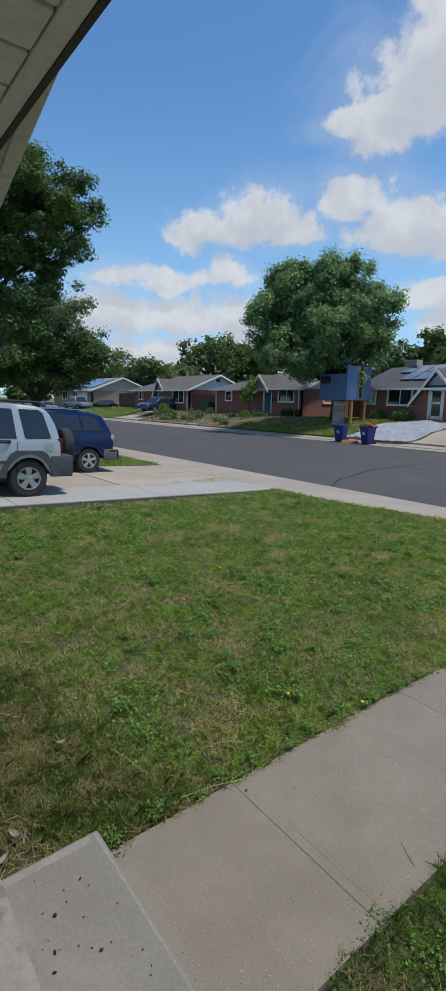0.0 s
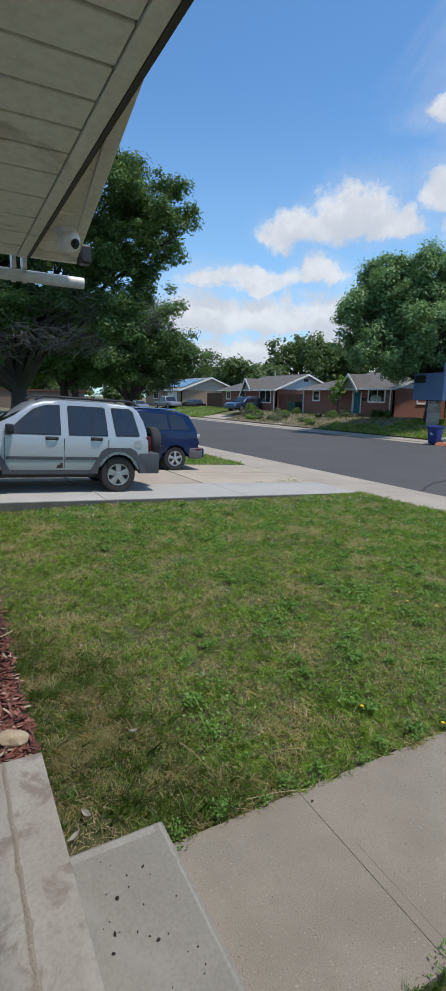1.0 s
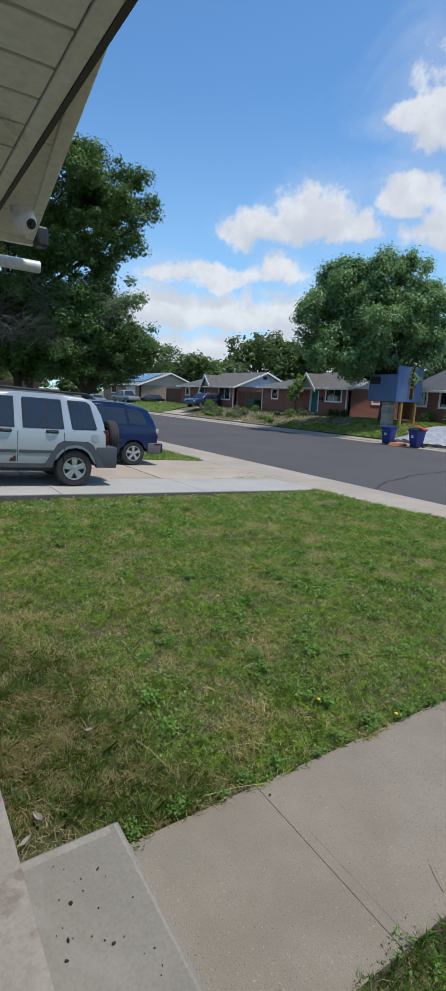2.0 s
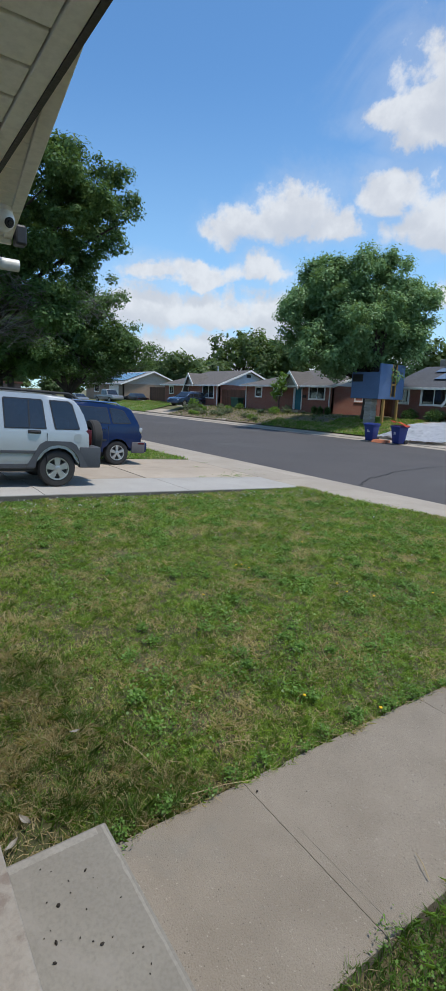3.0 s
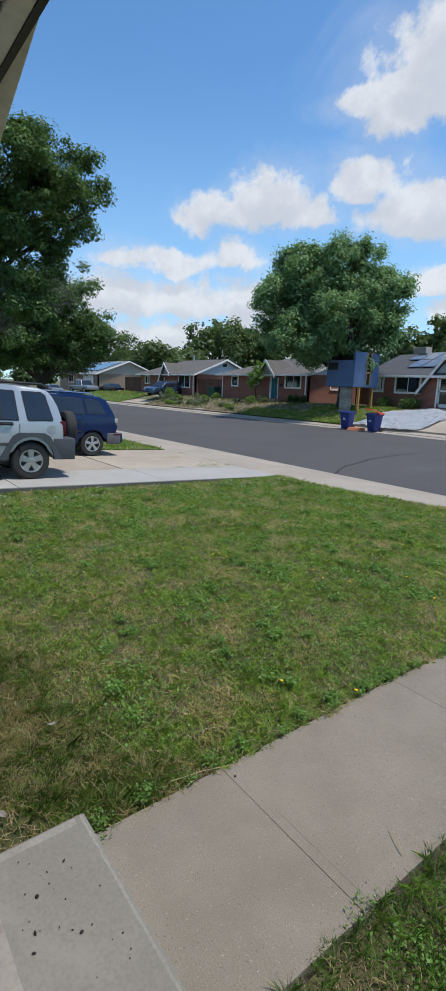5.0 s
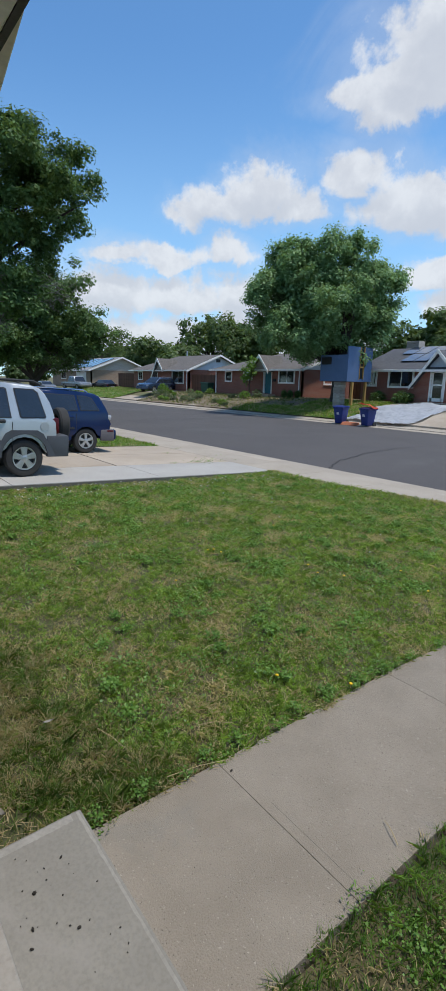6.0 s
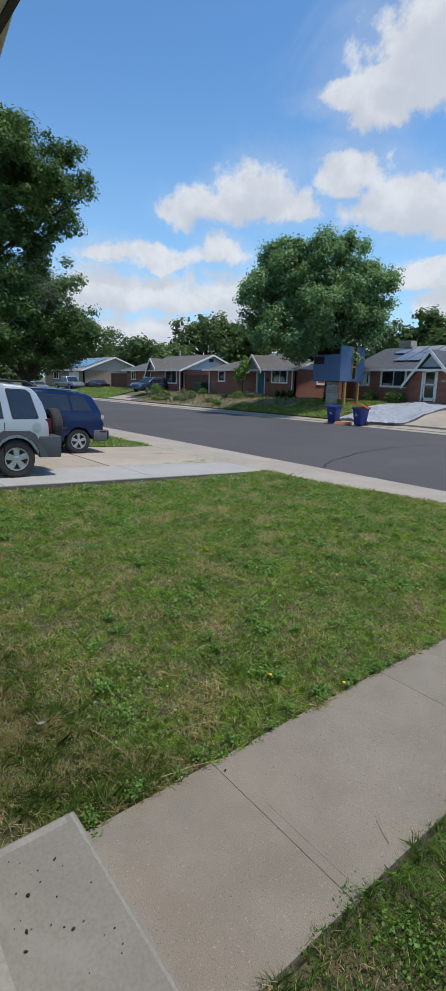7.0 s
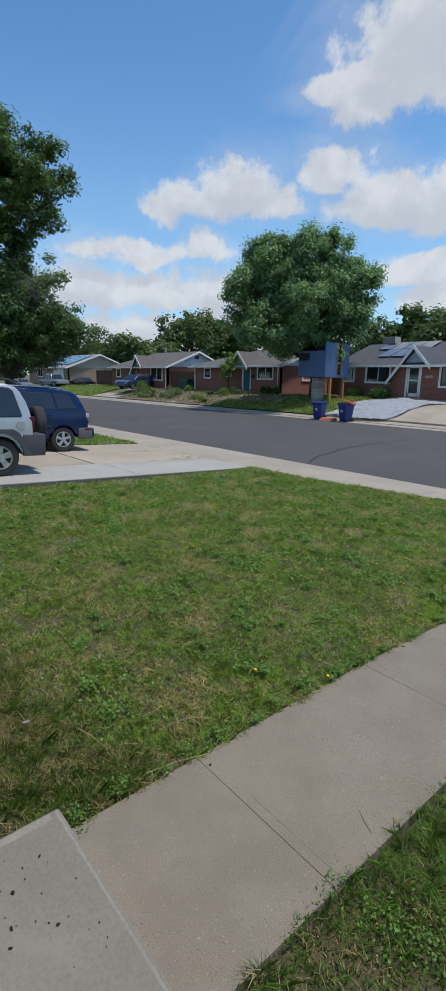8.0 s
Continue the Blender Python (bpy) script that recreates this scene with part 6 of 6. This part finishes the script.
for k in range(9):
    bm = B()
    x, y = PX - 1.0, PY + .5
    o = rnd.uniform(-.04, .04)
    box(bm, x - .3 + o, x + .3 + o, y - .3, y + .3, .34 + k * .2, .34 + k * .2 + .19, .02)
    part("block", bm, M["block"], ph, "pale stacked stone block")

# ---- bins, block and plastic sheet ----
def cart(x, y, rz, label):
    c = thing("wheeled_bin", pose(x, y, -.40, 0, 0, rz), label, "bin", "bins at the kerb")
    bm = B()
    hull8(bm, [(-.24, -.24, .05), (.24, -.24, .05), (.24, .28, .05), (-.24, .28, .05)], [(-.33, -.36, 1.0), (.33, -.36, 1.0), (.33, .38, 1.0), (-.33, .38, 1.0)], .05, 3)
    part("tub", bm, M["bin"], c, "", True)
    bm = B()
    box(bm, -.35, .35, -.39, .40, .95, 1.0, .015)
    part("rim", bm, M["bin"], c)
    bm = B()
    prism(bm, [(-.42, 1.01), (.40, 1.01), (.40, 1.07), (.1, 1.11), (-.3, 1.07), (-.42, 1.03)], "x", -.36, .36, .015)
    lid = part("lid", bm, M["bin"], c, "", True)
    bm = B()
    tube(bm, [(-.27, .40, 1.0), (-.27, .50, 1.0), (.27, .50, 1.0), (.27, .40, 1.0)], [.018] * 4, 8)
    part("handle", bm, M["bin"], c)
    for s in (-1, 1):
        bm = B()
        lathe(bm, [(.03, s * .26), (.13, s * .27), (.13, s * .32), (.03, s * .33)], 20, "x", (0, .30, .13))
        part("wheel", bm, M["rubber"], c, "", True)
    bm = B()
    for k in range(3):
        box(bm, -.09, .09 - .03 * k, -.342, -.325, .58 + k * .05, .605 + k * .05)
    part("label_bar", bm, M["white"], c, "pale printed label bars")
    return c


cart(-18.55, 23.45, 8, "blue wheeled bin with closed lid at the kerb")
c2 = cart(-16.62, 23.5, -6, "blue wheeled bin with orange plastic on its lid")
bm = B()
vs = []
for i in range(9):
    row = []
    for j in range(5):
        u, w = i / 8, j / 4
        row.append(bm.verts.new((-.52 + 1.05 * u, -.32 + .6 * w, 1.14 + .20 * math.sin(u * 2.6 + .6) * (1 - .5 * w) + .03 * math.sin(9 * u + 5 * w) - .12 * u)))
    vs.append(row)
for i in range(8):
    for j in range(4):
        bm.faces.new((vs[i][j], vs[i + 1][j], vs[i + 1][j + 1], vs[i][j + 1]))
bmesh.ops.solidify(bm, geom=bm.faces[:], thickness=.035)
o = part("orange_barrier", bm, M["orange"], None, "", True)
o.matrix_world = pose(-16.62, 23.5, -.36, 0, 0, 4)
tagged(o, "bright orange plastic sheet lying on a bin", "sheet")
ob = thing("curb_ramp", pose(-17.75, 23.35, -.40, 0, 0, 5), "orange plastic ramp block in the gutter", "ramp")
bm = B()
hull8(bm, [(-.5, -.25, 0), (.5, -.25, 0), (.5, .25, 0), (-.5, .25, 0)], [(-.46, -.1, .17), (.46, -.1, .17), (.48, .25, .17), (-.48, .25, .17)], .015)
part("wedge", bm, M["orange_brick"], ob)
bm = B()
n = 72
rows = []
for i in range(n):
    for j in range(n):
        u, w = i / (n - 1), j / (n - 1)
        x = -19.7 + 4.7 * u + 1.6 * w + .25 * math.sin(w * 9)
        y = 24.7 + 5.6 * w - .5 * u + .3 * math.sin(u * 7)
        zz = far_z(max(y, 24.9)) + .10 + .08 * abs(noise.noise((x * 1.7 + y, y * 1.3, 5))) + .10 * abs(noise.noise((x * 4.1, y * 3.7 - x, 2))) + .16 * max(0, noise.noise((x * .8, y * .7, 9)))
        rows.append(bm.verts.new((x, y, zz)))
for i in range(n - 1):
    for j in range(n - 1):
        bm.faces.new((rows[i * n + j], rows[(i + 1) * n + j], rows[(i + 1) * n + j + 1], rows[i * n + j + 1]))
bmesh.ops.solidify(bm, geom=bm.faces[:], thickness=.01)
tagged(part("plastic_sheet", bm, M["tarp"], None, "", True), "crumpled white plastic sheet spread on the driveway", "tarp")
gb = thing("green_bin", pose(-42.0, 30.4, far_z(30.4)), "dark green lidded bin against the fence", "bin")
bm = B()
hull8(bm, [(-.55, -.3, 0), (.55, -.3, 0), (.55, .3, 0), (-.55, .3, 0)], [(-.65, -.38, 1.0), (.65, -.38, 1.0), (.65, .38, 1.0), (-.65, .38, 1.0)], .03)
part("tub", bm, M["green_bin"], gb)
bm = B()
box(bm, -.68, .68, -.41, .41, 1.0, 1.1, .02)
part("lid", bm, M["green_bin"], gb)

# ---- small things at the eave and on the porch ----
dome = thing("security_camera", pose(-0.84, -0.89, 2.735) @ Matrix.Scale(.95, 4), "white dome security camera under the eave", "camera")
bm = B()
lathe(bm, [(.055, 0), (.055, -.02), (.048, -.03)], 24, "z")
part("base", bm, M["white"], dome, "", True)
bm = B()
bmesh.ops.create_uvsphere(bm, u_segments=24, v_segments=16, radius=.055, matrix=pose(.012, .006, -.055))
part("eye_ball", bm, M["white"], dome, "", True)
bm = B()
lathe(bm, [(.021, .0), (.024, .008), (.02, .011)], 20, "x", (.049, 0, 0))
o = part("lens_ring", bm, M["black"], dome, "dark lens")
o.matrix_basis = pose(.014, .006, -.058, 0, 20, 22)
bm = B()
lathe(bm, [(.012, .0), (.012, .018)], 16, "x", (.05, 0, 0))
o = part("lens", bm, M["car_glass"], dome)
o.matrix_basis = pose(.014, .006, -.058, 0, 20, 22)
sn = thing("eave_sensor", pose(-1.27, -0.70, 2.73), "small dark grey sensor box on the fascia", "sensor")
bm = B()
box(bm, -.04, .04, -.035, .025, -.04, .06, .012)
part("housing", bm, M["black"], sn)
pipe = thing("hanging_pipe", pose(-1.40, 0, 2.615), "weathered white plastic pipe hung below the eave end", "pipe")
bm = B()
tube(bm, [(0, -2.5, .012), (0, -.685, 0)], [.032, .032], 20, False)
tube(bm, [(0, -2.5, .012), (0, -.6851, 0)], [.028, .028], 20)
part("tube", bm, M["pvc"], pipe, "", True)
for y in (-1.07, -1.015):
    bm = B()
    box(bm, -.04, .055, y - .011, y + .011, .031, .115)
    lathe(bm, [(.034, y - .011), (.038, y - .011), (.038, y + .011), (.034, y + .011)], 20)
    part("hanger_strap", bm, M["pvc"], pipe)

# mulch bed, stone and edging
bm = B()
box(bm, -6.9, -.40, -2.6, -1.17, -.3, .03)
tagged(part("mulch_bed", bm, M["mulch"]), "bed of shredded red wood mulch", "mulch", kind="structure")
rng = np.random.default_rng(51)
n = 5200
v = np.zeros((n, 4, 3))
x, y = -0.42 - rng.uniform(0, 1, n) ** 1.3 * 3.2, rng.uniform(-2.3, -1.14, n)
a, l, w = rng.uniform(0, np.pi, n), rng.uniform(.015, .06, n), rng.uniform(.004, .011, n)
z, t = rng.uniform(.03, .065, n), rng.normal(0, .25, n)
for k, (su, sv) in enumerate(((-1, -1), (1, -1), (1, 1), (-1, 1))):
    v[:, k] = np.stack((x + np.cos(a) * l * su - np.sin(a) * w * sv, y + np.sin(a) * l * su + np.cos(a) * w * sv, z + t * l * su + .01 * sv * rng.uniform(-.4, .4, n)), 1)
chips = new("mulch_chips", raw_mesh("mulch_chips", v, 4, M["chips"]))
tagged(chips, "loose shredded red mulch chips", "mulch", kind="stuff")
bm = B()
box(bm, -6.9, -.40, -1.165, -1.155, -.1, .045)
tagged(part("lawn_edging", bm, M["black"]), "black plastic lawn edging strip", "edging", kind="structure")
bm = B()
bmesh.ops.create_icosphere(bm, subdivisions=3, radius=1.0)
for q in bm.verts:
    q.co *= 1 + .25 * noise.noise(q.co * 1.6)
    q.co = Vector((q.co.x * .10, q.co.y * .055, q.co.z * .04))
o = part("field_stone", bm, M["stone"], None, "", True)
o.matrix_world = pose(-.97, -1.25, .07, 0, 0, 60)
tagged(o, "smooth tan stone lying in the mulch", "stone")

rng = np.random.default_rng(77)
bm = B()
for k in range(34):
    if k < 30:
        x, y, z = rng.normal(.42, .17), rng.uniform(-1.1, -.82), .1765
    else:
        x, y, z = rng.uniform(.05, .9), rng.uniform(-.6, 1.6), .002
    if x < .06 or x > .9:
        continue
    r = rng.uniform(.0012, .0036) if k % 5 else rng.uniform(.005, .0085)
    bmesh.ops.create_icosphere(bm, subdivisions=1, radius=r, matrix=pose(x, y, z + r * .5, 30 * k, 20 * k) @ Matrix.Diagonal((1, 1.4, .7, 1)))
tagged(part("soil_crumbs", bm, M["crumb"]), "dark soil crumbs scattered on the concrete", "crumbs", kind="stuff")


# rust drops on the porch and dry leaves beside it
for x, y, r in ((.015, -1.437, .011), (.075, -1.425, .013)):
    bm = B()
    lathe(bm, [(r, 0), (r * .8, .0012), (0.0, .0016)], 14, "z")
    for q in bm.verts:
        q.co.x *= 1.5 + .5 * noise.noise(q.co * 90)
    o = part("rust_drop", bm, M["rust"], porch, "red brown rust drop", True)
    o.location = (x, y, .3603)
for x, y, z, rz, l in ((-.30, -1.00, .03, 20, .045), (-.75, -.62, .06, 75, .03), (-.2, -1.08, .03, 120, .035)):
    bm = B()
    vs = []
    for k in range(7):
        u = k / 6
        w = .32 * l * math.sin(math.pi * min(.97, max(.03, u)))
        vs.append([bm.verts.new((l * (2 * u - 1), f * w, .18 * l * (abs(f) + (2 * u - 1) ** 2))) for f in (-1, 0, 1)])
    for a, b in zip(vs, vs[1:]):
        for f in (0, 1):
            bm.faces.new((a[f], b[f], b[f + 1], a[f + 1]))
    o = part("dry_leaf", bm, M["dry_leaf"], None, "", True)
    o.matrix_world = pose(x, y, z, 8, -6, rz)
    tagged(o, "curled dry grey leaf lying beside the porch", "leaf", "dry leaves")


# dandelions, white clover blooms, straws
def dandelion(x, y, h):
    d = thing("dandelion", pose(x, y, lot_z(x, y)), "yellow dandelion on a thin stalk in the lawn", "flower", "dandelions")
    bm = B()
    tube(bm, [(0, 0, -.01), (.004, .002, h * .5), (.012, 0, h)], [.0025, .002, .002], 5)
    part("stalk", bm, M["clover"], d)
    bm = B()
    lathe(bm, [(.003, 0), (.012, .004), (.011, .009), (.003, .011)], 12, "z", (.012, 0, h))
    part("head", bm, M["yellow"], d)


for x, y, h in ((-2.07, 1.06, .075), (-2.5, 1.75, .15), (-2.62, 1.92, .1), (-2.52, 1.95, .09), (-1.3, 2.6, .09), (-1.75, 2.55, .08), (-1.52, 2.45, .08), (-.02, 1.1, .04), (-3.2, 3.4, .08), (-1.1, 3.3, .09), (-.35, .75, .06), (-.6, 3.0, .09), (1.05, .9, .06)):
    dandelion(x, y, h)
rng = np.random.default_rng(91)
bm = B()
for k in range(150):
    x, y = (rng.uniform(-7.4, -6.3), rng.uniform(.0, 7)) if k < 130 else (rng.uniform(-7.4, -.5), rng.uniform(3.5, 7.3))
    z = lot_z(x, y) + rng.uniform(.045, .075)
    bmesh.ops.create_icosphere(bm, subdivisions=1, radius=rng.uniform(.008, .014), matrix=pose(x, y, z))
tagged(part("clover_blooms", bm, M["white_bloom"]), "small white clover blooms along the driveway", "flowers", kind="stuff")
bm = B()
for k in range(420):
    if k < 130:
        x, y, s = rng.normal(-.12, .14), rng.normal(-1.0, .10), .07
    elif k < 230:
        x, y, s = rng.uniform(-.06, .03), rng.uniform(-.72, 2.0), .06
    else:
        x, y, s = rng.uniform(-4, -.1), rng.uniform(-1.0, 3.5), .08
    if y < -1.14:
        continue
    a, e = rng.uniform(0, 6.28), rng.uniform(-.05, .25)
    l = rng.uniform(.4, 1.2) * s
    z = lot_z(x, y) + (.012 if k < 230 else .035)
    tube(bm, [(x, y, z), (x + math.cos(a) * l, y + math.sin(a) * l, z + e * l)], [.0016, .001], 3, False)
tagged(part("dead_straw", bm, M["straw"]), "dry straw lying in the grass", "straw", kind="stuff")

# weeds in the driveway joints and along the walk
def tuft(x, y, z, r, n, seed, label):
    rng = np.random.default_rng(seed)
    p = rng.normal(0, 1, (n, 3)) * (r, r * .5, r * .25)
    p[:, 2] = np.abs(p[:, 2]) + .01
    o = new("weed_tuft", raw_mesh("weed_tuft", leaf_cloud(p, rng.uniform(.006, .016, n) * (1.6 if r > .12 else .7), rng, .5, .8), 4, M["clover"]))
    o.matrix_world = pose(x, y, z, 0, 0, 90)
    return tagged(o, label, "weeds", kind="stuff")


for k, (x, y, r) in enumerate(((-9.3, 7.0, .30), (-9.3, 6.4, .2), (-9.28, 5.6, .08), (-11.2, 6.6, .07), (-12.1, 7.45, .1))):
    tuft(x, y, drive_z(y), r, 90, 200 + k, "green weeds growing in a driveway joint")
for k, (x, y, r) in enumerate(((.02, -.70, .06), (-.03, -.78, .08), (.0, .02, .05), (.9, .02, .05), (.0, 1.45, .05), (-.05, -.2, .07), (-.04, .5, .06))):
    tuft(x, y, .0, r, 60, 220 + k, "green broadleaf weed at the edge of the walk")
# long straws lying across the lawn and the walk
for k, (x, y, a, l, z) in enumerate(((-.55, -.42, 12, .28, .055), (-.04, -.28, 75, .34, .03), (.86, .33, 150, .13, .012), (-.9, .55, 100, .12, .05), (-.25, .05, 60, .2, .05))):
    bm = B()
    c, s_ = math.cos(radians(a)), math.sin(radians(a))
    tube(bm, [(0, 0, 0), (c * l * .5, s_ * l * .5, .012), (c * l, s_ * l, .0)], [.0022, .002, .0012], 5)
    o = part("dry_stalk", bm, M["straw"])
    o.location = (x, y, z)
    tagged(o, "long dry straw stalk lying on the ground", "straw", "dry stalks")
